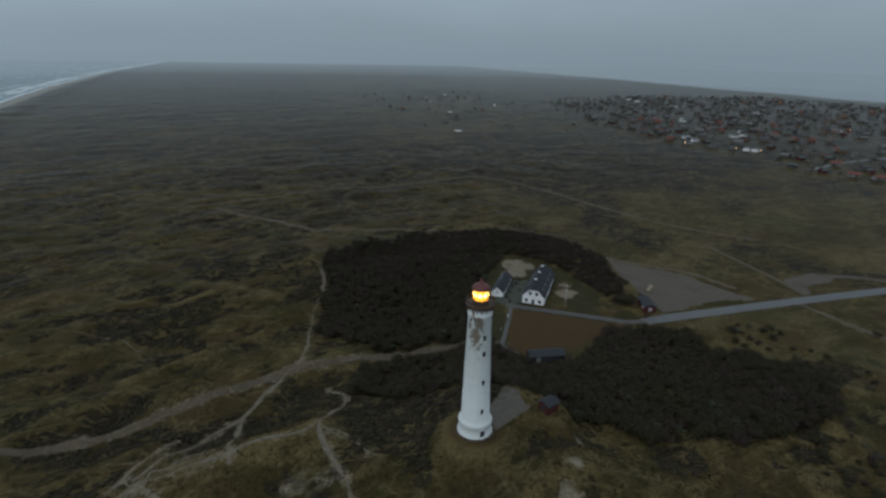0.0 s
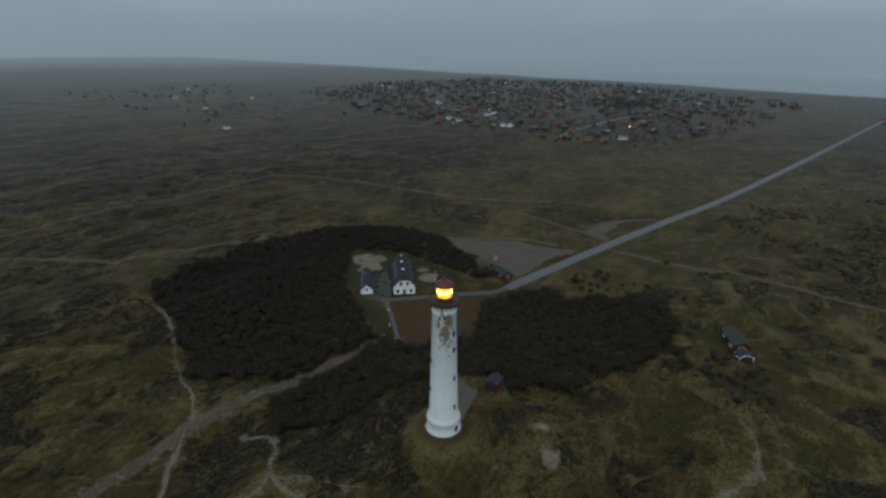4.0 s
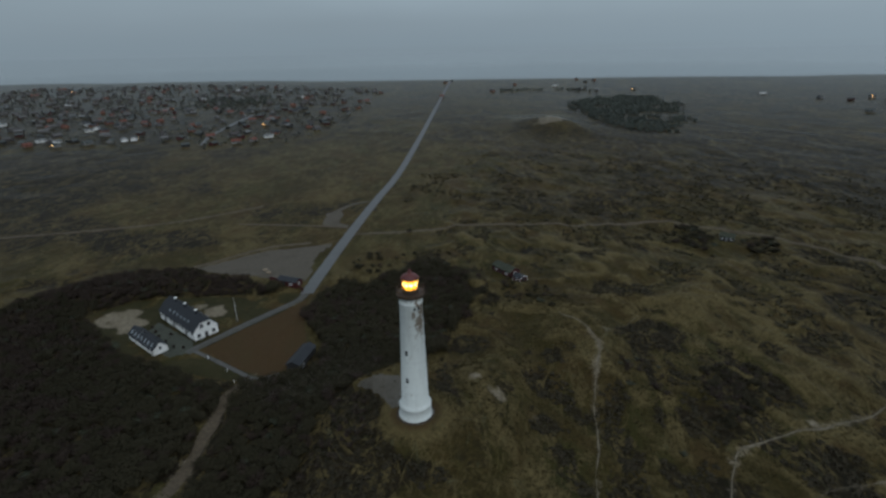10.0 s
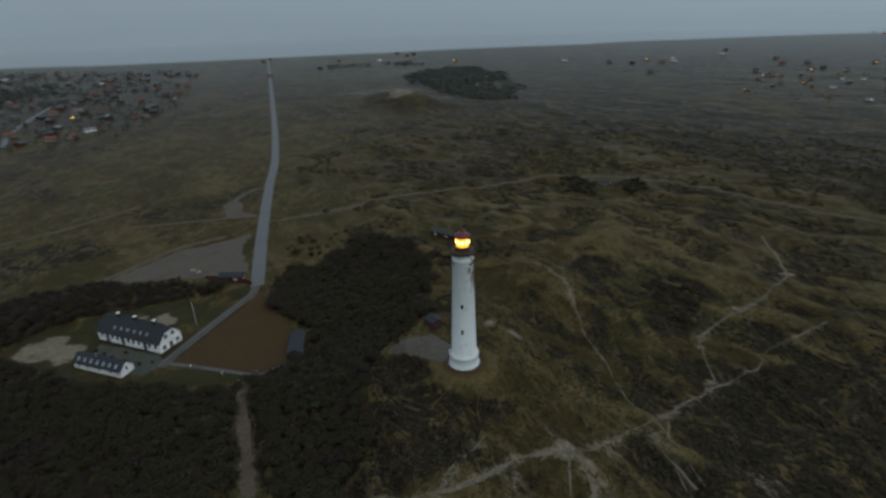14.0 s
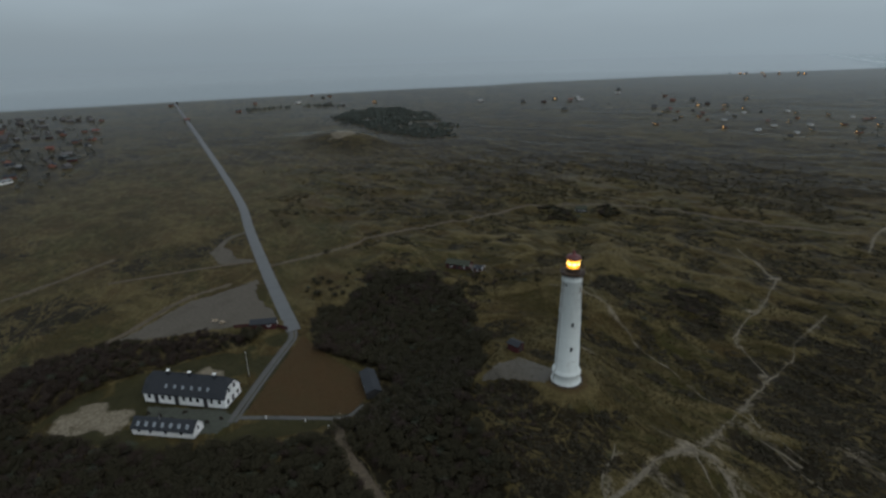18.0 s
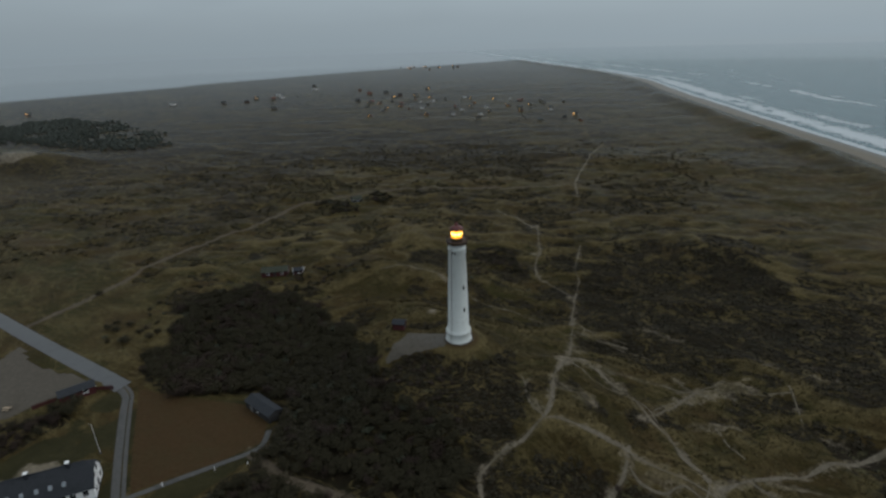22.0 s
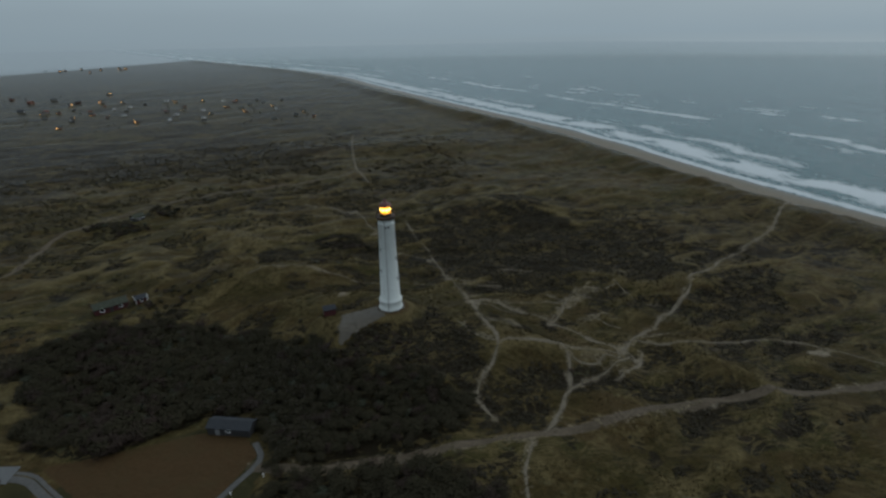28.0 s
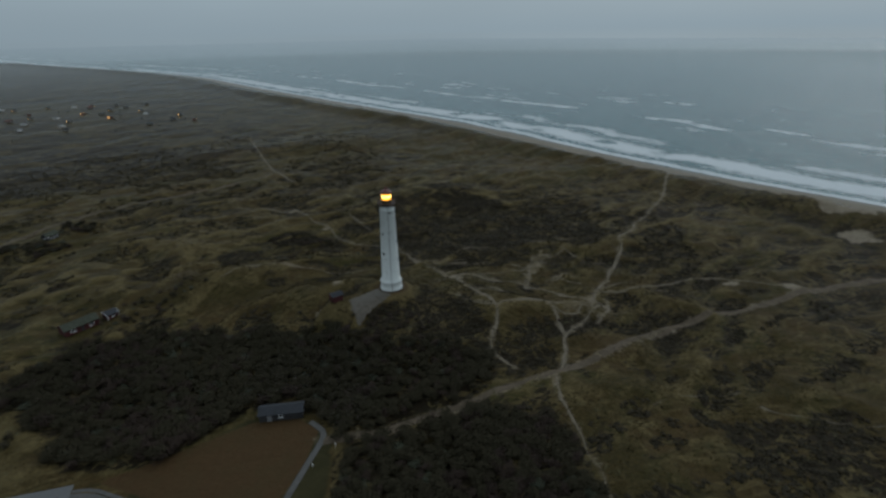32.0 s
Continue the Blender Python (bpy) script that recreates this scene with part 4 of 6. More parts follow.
# ---- roads and paths laid on the ground ----
def ribbon(name, line, width, mat, lift=0.05, ragged=0.25, label="", category="path", across=5):
    """A strip on the ground along a line, with uneven edges."""
    line = np.array(line, float)
    if ragged > 0.3:
        k = np.arange(len(line)) * 1.2
        line[:, 0] += 0.9 * (grain(k, 0 * k, 6, len(name)) - 0.5)
        line[:, 1] += 0.9 * (grain(k, 0 * k + 9, 6, len(name)) - 0.5)
    d = np.gradient(line, axis=0)
    d = d / np.maximum(np.hypot(d[:, 0], d[:, 1]), 1e-6)[:, None]
    side = np.stack([-d[:, 1], d[:, 0]], 1)
    s = np.cumsum(np.hypot(*np.gradient(line, axis=0).T))
    seed = len(name) * 7 + int(abs(line[0, 0]))
    left = width / 2 * (1 + ragged * 2 * (grain(s, 0 * s, 3.0, seed) - 0.5) + ragged * 2 * (grain(s, 0 * s, 11.0, seed + 3) - 0.5))
    right = width / 2 * (1 + ragged * 2 * (grain(s, 0 * s + 50, 3.0, seed) - 0.5) + ragged * 2 * (grain(s, 0 * s + 50, 11.0, seed + 3) - 0.5))
    if ragged > 0.3:
        faint = (0.12 if width < 0.66 else 0.42) + 0.9 * ease(grain(s, 0 * s + 20, 7.0, seed + 5), 0.34, 0.66)
        left, right = left * faint, right * faint
    t = np.linspace(-1, 1, across)
    rows = [line + side * (np.where(q > 0, left, right) * q)[:, None] for q in t]
    xy = np.stack(rows, 1).reshape(-1, 2)
    edge = np.tile(1 - np.abs(t) ** 3, len(line))
    dist = np.hypot(xy[:, 0] - 36, xy[:, 1] - 93)
    z = floor_z(xy[:, 0], xy[:, 1]) + (lift + 0.0012 * np.maximum(dist - 120, 0)) * (0.35 + 0.65 * edge)
    me = sheet(name, np.concatenate([xy, z[:, None]], 1), grid_quads(across, len(line))[:, ::-1], mat)
    return tagged(new(name, me), label, category, kind="structure")


def slab(name, poly, mat, lift=0.06, step=1.5, label="", category="pavement"):
    """A flat-lying patch inside an outline, draped on the ground."""
    p = np.array(poly, float)
    xs, ys = np.arange(p[:, 0].min() - 2, p[:, 0].max() + 2, step), np.arange(p[:, 1].min() - 2, p[:, 1].max() + 2, step)
    gx, gy = np.meshgrid(xs, ys)
    wob = 1.4 * (grain(gx, gy, 5, 151) - 0.5)
    keep = inside(gx + wob, gy + wob, poly, 0.6) > 0.5
    q = grid_quads(len(xs), len(ys))
    q = q[keep.ravel()[q].any(1)]
    used, inv = np.unique(q, return_inverse=True)
    x, y = gx.ravel()[used], gy.ravel()[used]
    rim = keep.ravel()[used]
    z = floor_z(x, y) + np.where(rim, lift, -0.15)
    me = sheet(name, np.stack([x, y, z], 1), inv.reshape(-1, 4), mat)
    return tagged(new(name, me), label, category, kind="structure")


for key, (w, line) in LINES.items():
    track = key.endswith("track")
    ribbon(key, line, w * 0.64 if track else w * 0.38, TRACK if track else SAND, 0.06, 0.25 if track else 0.5, "worn grass and gravel vehicle track" if track else "pale trodden sand footpath through dune grass", "track" if track else "footpath")
ribbon("road", smooth_line(ROAD, 4.0), 5.3, ASPHALT, 0.10, 0.02, "straight grey wet asphalt road across the meadow", "road")
lane_line = smooth_line(LANE, 1.5)
lane_d = np.gradient(lane_line, axis=0)
lane_n = np.stack([-lane_d[:, 1], lane_d[:, 0]], 1) / np.hypot(lane_d[:, 0], lane_d[:, 1])[:, None]
ribbon("lane", lane_line - 0.55 * lane_n, 1.9, PAVING, 0.10, 0.03, "pale paved lane from the road to the house", "lane")
ribbon("town_road", smooth_line([(445, 362), (508, 383), (590, 397), (681, 410)], 6.0), 5.5, ASPHALT, 0.10, 0.02, "short grey road into the far town", "road")
ribbon("lane_edge", lane_line + 1.15 * lane_n, 0.95, PAVING, 0.10, 0.05, "narrow paved strip beside the lane", "lane")
ribbon("walkway", smooth_line(WALKWAY, 1.5), 1.5, PAVING, 0.08, 0.03, "narrow pale paved walkway beside the brown field", "walkway")
ribbon("lay_by", smooth_line([(252, 150.5), (247, 159), (234, 165), (218, 167), (207, 162), (203, 152.5)], 1.5), 3.0, GRAVEL, 0.08, 0.12, "curved gravel lay-by beside the road", "lay-by")
slab("gravel_patch", [(206, 168), (227, 171), (236, 166), (226, 161), (210, 159), (206, 153), (202, 153)], GRAVEL, 0.09, 0.9, "pale gravel widening at the lay-by", "gravel")
ribbon("farm_track", smooth_line([(202, 152), (204, 168), (205, 185), (206, 215)], 1.5), 2.2, TRACK, 0.07, 0.2, "faint grass track off the road", "track")
slab("parking_lot", [(133, 153), (178, 154), (172, 168), (167, 183), (144, 208), (139, 194), (135, 168)], GRAVEL, 0.08, 0.8, "wide brown-grey gravel parking lot, empty", "parking lot")
slab("verge", [(142, 152.4), (172, 152.8), (173, 156), (160, 157), (147, 155.5)], GROUND, 0.14, 1.2, "narrow grass verge between road and parking lot", "verge")
slab("courtyard", [(98, 197), (90, 196), (79, 189), (75, 179), (79, 173), (85, 176)], YARD_STONE, 0.07, 1.0, "grey paved courtyard between the two houses", "courtyard")
slab("tower_terrace", [(37, 99), (41, 92.5), (47, 95.5), (51.5, 97.5), (51.5, 104), (50, 111), (47, 106.5), (43, 102.5)], TERRACE_STONE, 0.16, 0.5, "brownish paved terrace at the foot of the lighthouse", "terrace")


# ---- the lighthouse ----
TX, TY, TZ = 36.0, 93.3, 14.9
BODY = [(3.98, -1.2), (3.95, 0.25), (3.72, 0.6), (3.55, 2.4), (3.78, 2.75), (3.80, 3.15), (3.45, 3.6), (3.18, 4.0), (2.46, 29.5), (2.60, 29.7), (2.60, 30.0), (2.44, 30.25), (2.42, 30.9), (2.72, 31.3)]


def tower_radius(z):
    return float(np.interp(z, [q[1] for q in BODY], [q[0] for q in BODY]))


def lighthouse():
    t = thing("lighthouse", (TX, TY, TZ), 0, "tall white round lighthouse with lit lantern and red dome", "lighthouse")
    t.matrix_world = t.matrix_world @ Matrix.Diagonal((0.985, 0.985, 0.969, 1))
    part("tower", lathe(BODY, 64), PLASTER, t, "whitewashed tapering tower, flaking below the gallery", True)
    part("footing", lathe([(4.5, -1.0), (4.5, 0.08), (4.42, 0.14), (3.9, 0.14)], 48), TERRACE, t, "brownish paved footing ring")
    part("gallery_deck", lathe([(2.4, 31.25), (2.75, 31.3), (3.0, 31.6), (3.05, 31.9), (3.05, 32.05), (1.6, 32.05)], 48), DARK_METAL, t, "dark iron gallery on brackets")
    for k in range(16):
        a = 2 * math.pi * (k + 0.5) / 16
        c, s = math.cos(a), math.sin(a)
        part("bracket", rod((2.45 * c, 2.45 * s, 30.6), (2.98 * c, 2.98 * s, 31.7), 0.07, 0.09, 6), DARK_METAL, t)
        part("railing_post", rod((2.98 * c, 2.98 * s, 32.0), (2.98 * c, 2.98 * s, 33.1), 0.035, None, 6), DARK_METAL, t)
    for z in (32.35, 32.7, 33.1):
        part("railing", ring_bar(2.98, z, 0.03, 48), DARK_METAL, t)
    bm = bmesh.new()
    for k in range(96):
        a = 2 * math.pi * k / 96
        rod((2.97 * math.cos(a), 2.97 * math.sin(a), 32.05), (2.97 * math.cos(a), 2.97 * math.sin(a), 33.1), 0.02, None, 4, bm)
    part("baluster_ring", bm, DARK_METAL, t)
    part("lantern_wall", lathe([(1.80, 32.0), (1.80, 32.95), (1.92, 33.0), (1.92, 33.1), (1.7, 33.1)], 32), DARK_METAL, t, "dark iron lantern parapet")
    n = 12
    for k in range(n):
        a, b = 2 * math.pi * k / n, 2 * math.pi * (k + 1) / n
        p, q = (1.78 * math.cos(a), 1.78 * math.sin(a)), (1.78 * math.cos(b), 1.78 * math.sin(b))
        bm = bmesh.new()
        bm.faces.new([bm.verts.new(v) for v in ((*p, 33.1), (*q, 33.1), (*q, 35.4), (*p, 35.4))])
        part("pane", bm, CLEAR, t).visible_shadow = False
        part("glazing_bar", rod((*p, 33.05), (*p, 35.45), 0.045, None, 6), DARK_METAL, t)
    for z in (33.85, 34.65):
        part("glazing_ring", ring_bar(1.78, z, 0.03), DARK_METAL, t)
    part("lens", lathe([(1.38, 33.05), (1.47, 33.15), (1.5, 33.9), (1.5, 34.6), (1.47, 35.28), (1.38, 35.36)], 24), LAMP, t, "glowing amber glass lens", True)
    for k in range(8):
        a = 2 * math.pi * (k + 0.4) / 8
        part("bullseye", rod((1.46 * math.cos(a), 1.46 * math.sin(a), 34.25), (1.54 * math.cos(a), 1.54 * math.sin(a), 34.25), 0.48, 0.36, 16), CORE, t, "bright round lens panel")
    part("dome", lathe([(1.92, 35.36), (1.98, 35.44), (1.95, 35.55), (1.65, 36.0), (1.1, 36.35), (0.55, 36.55), (0.42, 36.6), (0.42, 37.0), (0.28, 37.15)], 32), RED_METAL, t, "red sheet-metal dome roof", True)
    bm = bmesh.new()
    bmesh.ops.create_uvsphere(bm, u_segments=16, v_segments=10, radius=0.3, matrix=Matrix.Translation((0, 0, 37.3)))
    part("finial", bm, RED_METAL, t, "", True)
    part("lightning_rod", rod((0, 0, 37.5), (0, 0, 38.4), 0.03, 0.015, 6), DARK_METAL, t)
    for az, zs in ((277, (25.0, 21.2, 14.2, 6.8)), (157, (18.0, 10.9)), (37, (21.2, 13.9))):
        for z in zs:
            tower_window(t, az, z, 0.6, 1.2)
    for az in (97, 217, 337):
        for o in (-11, 11):
            tower_window(t, az + o, 28.9, 0.45, 0.7)
    door = thing("door", (0, 0, 0))
    door.parent = t
    door.matrix_basis = pose(0, 0, 0, 0, 0, 277)
    part("door_leaf", box(0.16, 1.0, 2.0, (3.66, 0, 0.1), 0, 0.02), TAR_WOOD, door)
    part("door_frame", box(0.14, 1.3, 2.2, (3.6, 0, 0.05), 0, 0.02), WHITE_PAINT, door)
    bm = bmesh.new()
    a = radians(83)
    zs = [0.3, 2.5, 3.1, 4.0, 10, 16, 22, 29.4, 31.2]
    for z0, z1 in zip(zs, zs[1:]):
        r0, r1 = tower_radius(z0) + 0.05, tower_radius(z1) + 0.05
        rod((r0 * math.cos(a), r0 * math.sin(a), z0), (r1 * math.cos(a), r1 * math.sin(a), z1), 0.075, None, 6, bm)
    part("cable_pipe", bm, DARK_METAL, t, "dark cable pipe up the wall")
    return t


def ring_bar(r, z, thick, n=36):
    bm = bmesh.new()
    for k in range(n):
        a, b = 2 * math.pi * k / n, 2 * math.pi * (k + 1) / n
        rod((r * math.cos(a), r * math.sin(a), z), (r * math.cos(b), r * math.sin(b), z), thick, None, 5, bm)
    return bm


def tower_window(t, az, z, w, h):
    r = tower_radius(z)
    win = thing("window", (0, 0, 0))
    win.parent = t
    win.matrix_basis = pose(0, 0, 0, 0, 0, az)
    part("window_pane", box(0.12, w, h, (r - 0.0, 0, z - h / 2)), GLASS, win)
    part("window_frame", box(0.08, 0.05, h, (r + 0.04, 0, z - h / 2)), TAR_WOOD, win)
    part("window_sill", box(0.3, w + 0.25, 0.1, (r + 0.02, 0, z - h / 2 - 0.1), 0, 0.02), PLASTER, win)


lighthouse()


# ---- houses ----
def roof_shell(length, width, eave, ridge, over=0.35, thick=0.2, hip=0.0):
    """A pitched roof along x with thickness; hip: how far the gable ends lean in at the top."""
    bm = bmesh.new()
    hw, hl = width / 2 + over, length / 2 + over
    drop = (ridge - eave) / (width / 2) * over
    mid = eave + (ridge - eave) * 0.58
    yk = (width / 2) * 0.42

    def loop(dz):
        return [bm.verts.new(v) for v in ((-hl, -hw, eave - drop + dz), (hl, -hw, eave - drop + dz), (hl, -yk, mid + dz), (hl - hip, 0, ridge + dz), (hl, yk, mid + dz), (hl, hw, eave - drop + dz), (-hl, hw, eave - drop + dz), (-hl, yk, mid + dz), (-hl + hip, 0, ridge + dz), (-hl, -yk, mid + dz))]

    top, low = loop(thick), loop(0.0)
    for lst, rev in ((top, False), (low, True)):
        for f in ((0, 1, 2, 9), (9, 2, 3, 8), (8, 3, 4, 7), (7, 4, 5, 6)):
            vs = [lst[i] for i in f]
            bm.faces.new(vs[::-1] if rev else vs)
        if hip:
            for f in ((2, 4, 3), (7, 9, 8)):
                vs = [lst[i] for i in f]
                bm.faces.new(vs[::-1] if rev else vs)
    rim = [0, 1, 2, 4, 5, 6, 7, 9] if hip else [0, 1, 2, 3, 4, 5, 6, 7, 8, 9]
    for a, b in zip(rim, rim[1:] + rim[:1]):
        bm.faces.new((top[a], low[a], low[b], top[b]))
    return bm


def gable_wall(width, eave, ridge, thick, hip=0.0):
    """A gable end in the y-z plane, as an outline extruded along x."""
    mid = eave + (ridge - eave) * 0.58
    yk = (width / 2) * 0.42
    outline = [(-width / 2, -0.4), (width / 2, -0.4), (width / 2, eave), (yk, mid)] + ([] if hip else [(0, ridge)]) + [(-yk, mid), (-width / 2, eave)]
    bm = prism(outline, thick)
    bmesh.ops.rotate(bm, verts=bm.verts, cent=(0, 0, 0), matrix=Matrix.Rotation(radians(90), 3, "Z"))
    return bm


def window_unit(parent, m, w, h, bars=2, frame_mat=None):
    """A window of frame, panes, bars and sill; its outside looks along -y of m."""
    win = thing("window", (0, 0, 0))
    win.parent = parent
    win.matrix_basis = m
    bm = box(w + 0.16, 0.08, 0.08, (0, -0.03, h))
    box(w + 0.16, 0.08, 0.08, (0, -0.03, -0.08), bm=bm)
    for s in (-1, 1):
        box(0.08, 0.08, h, (s * (w / 2 + 0.04), -0.03, 0), bm=bm)
    part("window_frame", bm, frame_mat or WHITE_PAINT, win)
    for k in range(bars):
        part("pane", box(w / bars - 0.05, 0.04, h, ((k + 0.5) * w / bars - w / 2, -0.02, 0)), GLASS, win)
    part("window_sill", box(w + 0.3, 0.16, 0.06, (0, -0.07, -0.15), 0, 0.01), LIME, win)
    return win


def skylight(parent, x, y, z, slope, w=0.6, h=0.9):
    sk = thing("skylight", (0, 0, 0))
    sk.parent = parent
    sk.matrix_basis = pose(x, y, z, slope, 0, 0)
    part("skylight_frame", box(w + 0.14, h + 0.14, 0.1, (0, 0, 0), 0, 0.02), GREY_METAL, sk)
    part("skylight_glass", box(w, h, 0.05, (0, 0, 0.07)), SKYLIGHT, sk)


def farmhouse():
    L, W, E, R, H = 26.0, 8.4, 3.5, 7.9, 1.6
    h = thing("keepers_house", (96.1, 183.9, 1.6), 54.4, "long white house with dark half-hipped slate roof", "house")
    for s in (-1, 1):
        bm = box(L, 0.35, E + 0.5, (0, s * (W / 2 - 0.175), -0.4))
        part("side_wall", bm, LIME, h)
        g = gable_wall(W - 0.02, E, R, 0.35, H)
        bmesh.ops.translate(g, verts=g.verts, vec=(s * (L / 2 - 0.17), 0, 0))
        part("gable_wall", g, LIME, h)
    part("roof", roof_shell(L, W, E, R, 0.35, 0.22, H), SLATE, h, "dark slate half-hipped roof")
    part("ridge_cap", box(L - 2 * H, 0.35, 0.14, (0, 0, R + 0.16), 0, 0.05), SLATE, h)
    for x in (-8.5, -0.5, 6.5):
        c = part("chimney", box(0.75, 0.75, 1.5, (x, 0.3, R - 0.5), 0, 0.02), SLATE, h, "dark chimney stack")
        part("chimney_cap", box(0.9, 0.9, 0.14, (x, 0.3, R + 1.0), 0, 0.02), LIME, c)
    lean = math.degrees(math.atan2(R - E, W / 2)) + 8
    for s in (-1, 1):
        for x in (-7.6, -5.0, -2.4, 0.4, 3.0, 5.8) if s > 0 else (-9, -4.2, 1.6, 6.8):
            skylight(h, x, s * W * 0.37, E + (R - E) * 0.36 + 0.36, -s * lean)
    # the long front: windows and doors between white wall
    for k, x in enumerate((-11.3, -8.8, -6.8, -4.4, -2.2, 0.0, 2.4, 4.6, 6.8, 9.0, 11.2)):
        for s in (-1, 1):
            m = pose(x, s * (W / 2 + 0.005), 1.5, 0, 0, 0 if s < 0 else 180)
            if k in (2, 6, 9):
                d = thing("door", (0, 0, 0))
                d.parent = h
                d.matrix_basis = pose(x, s * (W / 2 + 0.01), -0.3, 0, 0, 0 if s < 0 else 180)
                part("door_leaf", box(1.2, 0.08, 3.2, (0, -0.02, 0), 0, 0.01), TAR_WOOD, d)
                part("door_frame", box(1.4, 0.05, 3.3, (0, -0.01, 0)), TAR_WOOD, d)
            else:
                window_unit(h, m, 1.1, 1.35)
    for s in (-1, 1):
        for y, z in ((-2.6, 0.8), (2.6, 0.8), (0.0, -0.2), (-1.3, 3.9), (1.3, 3.9)):
            m = pose(s * (L / 2 + 0.012), y, z, 0, 0, 90 * s)
            if y == 0.0:
                d = thing("door", (0, 0, 0))
                d.parent = h
                d.matrix_basis = m
                part("door_leaf", box(1.1, 0.1, 2.3, (0, -0.03, 0), 0, 0.01), TAR_WOOD, d)
            else:
                window_unit(h, m, 1.15, 1.4)
    part("plinth", box(L + 0.08, W + 0.08, 0.5, (0, 0, -0.35)), TAR_WOOD, h)


def outbuilding():
    L, W, E, R = 18.0, 4.8, 2.1, 4.1
    h = thing("outbuilding", (82.5, 190.8, 1.6), 56.0, "low white outbuilding with grey roof and many skylights", "outbuilding")
    for s in (-1, 1):
        part("side_wall", box(L, 0.3, E + 0.5, (0, s * (W / 2 - 0.15), -0.4)), LIME, h)
        g = gable_wall(W - 0.02, E, R, 0.3)
        bmesh.ops.translate(g, verts=g.verts, vec=(s * (L / 2 - 0.15), 0, 0))
        part("gable_wall", g, LIME, h)
    part("roof", roof_shell(L, W, E, R, 0.3, 0.18), SLATE, h, "dark grey pitched roof")
    lean = math.degrees(math.atan2(R - E, W / 2)) + 6
    for k in range(7):
        skylight(h, -7.2 + 2.4 * k, W * 0.34, E + (R - E) * 0.4 + 0.24, -lean, 0.65, 1.1)
    for x in (-5.5, -1.0, 3.5, 6.8):
        window_unit(h, pose(x, W / 2 + 0.005, 0.9, 0, 0, 180), 0.9, 0.9)
        window_unit(h, pose(x, -W / 2 - 0.005, 0.9, 0, 0, 0), 0.9, 0.9)
    window_unit(h, pose(-L / 2 - 0.012, 0, 1.4, 0, 0, -90), 0.7, 1.2)
    part("flue", rod((1.5, 0.4, R - 0.3), (1.5, 0.4, R + 0.9), 0.16, None, 10), GREY_METAL, h)


def shed(name, at, turn, L, W, E, R, wall, roof, label, trim=None, openings=()):
    h = thing(name, at, turn, label, "shed")
    for s in (-1, 1):
        part("side_wall", box(L, 0.15, E + 0.6, (0, s * (W / 2 - 0.075), -0.6)), wall, h)
        g = gable_wall(W - 0.02, E, R, 0.15)
        bmesh.ops.translate(g, verts=g.verts, vec=(s * (L / 2 - 0.075), 0, 0))
        part("gable_wall", g, wall, h)
    part("roof", roof_shell(L, W, E, R, 0.3, 0.14), roof, h)
    if trim:
        for s in (-1, 1):
            for q in (-1, 1):
                yk, mid, drop = W / 2 * 0.42, E + (R - E) * 0.58, (R - E) / (W / 2) * 0.3
                bm = rod((s * (L / 2 + 0.33), q * (W / 2 + 0.3), E - drop + 0.03), (s * (L / 2 + 0.33), q * yk, mid + 0.05), 0.09, None, 4)
                rod((s * (L / 2 + 0.33), q * yk, mid + 0.05), (s * (L / 2 + 0.33), 0, R + 0.05), 0.09, None, 4, bm)
                part("bargeboard", bm, trim, h)
        for s in (-1, 1):
            for q in (-1, 1):
                part("corner_board", box(0.16, 0.16, E + 0.4, (s * (L / 2 - 0.02), q * (W / 2 - 0.02), -0.4)), trim, h)
    for kind, x, side, w, hh, z in openings:
        m = pose(x, side * (W / 2 + 0.005), z, 0, 0, 0 if side < 0 else 180) if abs(side) == 1 else pose(side / 2 * (L / 2 + 0.012), x, z, 0, 0, 45 * side)
        if kind == "window":
            window_unit(h, m, w, hh)
        else:
            d = thing("door", (0, 0, 0))
            d.parent = h
            d.matrix_basis = m
            part("door_leaf", box(w, 0.08, hh, (0, -0.03, 0), 0, 0.01), TAR_WOOD if wall is not TAR_WOOD else GREY_METAL, d)
    return h


farmhouse()
outbuilding()
shed("field_shed", (75.2, 135.2, level(75.2, 135.2)), -8, 11.4, 4.2, 2.2, 3.2, TAR_WOOD, SLATE, "long low dark shed beside the brown field", None, (("door", -3, -1, 1.2, 2.0, 0), ("door", 3, 1, 1.2, 2.0, 0), ("window", 0, 1, 1.0, 0.7, 1.1)))
shed("tower_hut", (55.6, 96.2, level(55.6, 96.2)), 20, 3.6, 3.0, 2.2, 2.9, RED_WOOD, SLATE, "small red wooden hut with dark roof by the lighthouse", None, (("door", 0, -2, 0.9, 1.9, 0),))
shed("parking_kiosk", (129.3, 158.2, level(129.3, 158.2)), 72, 9.0, 4.2, 2.3, 3.3, RED_WOOD, SLATE, "dark-roofed red wooden building at the parking lot", None, (("window", -2, 1, 1.2, 0.9, 1.1), ("door", 1.5, 1, 1.0, 2.0, 0), ("window", 0, -2, 1.0, 0.9, 1.0)))


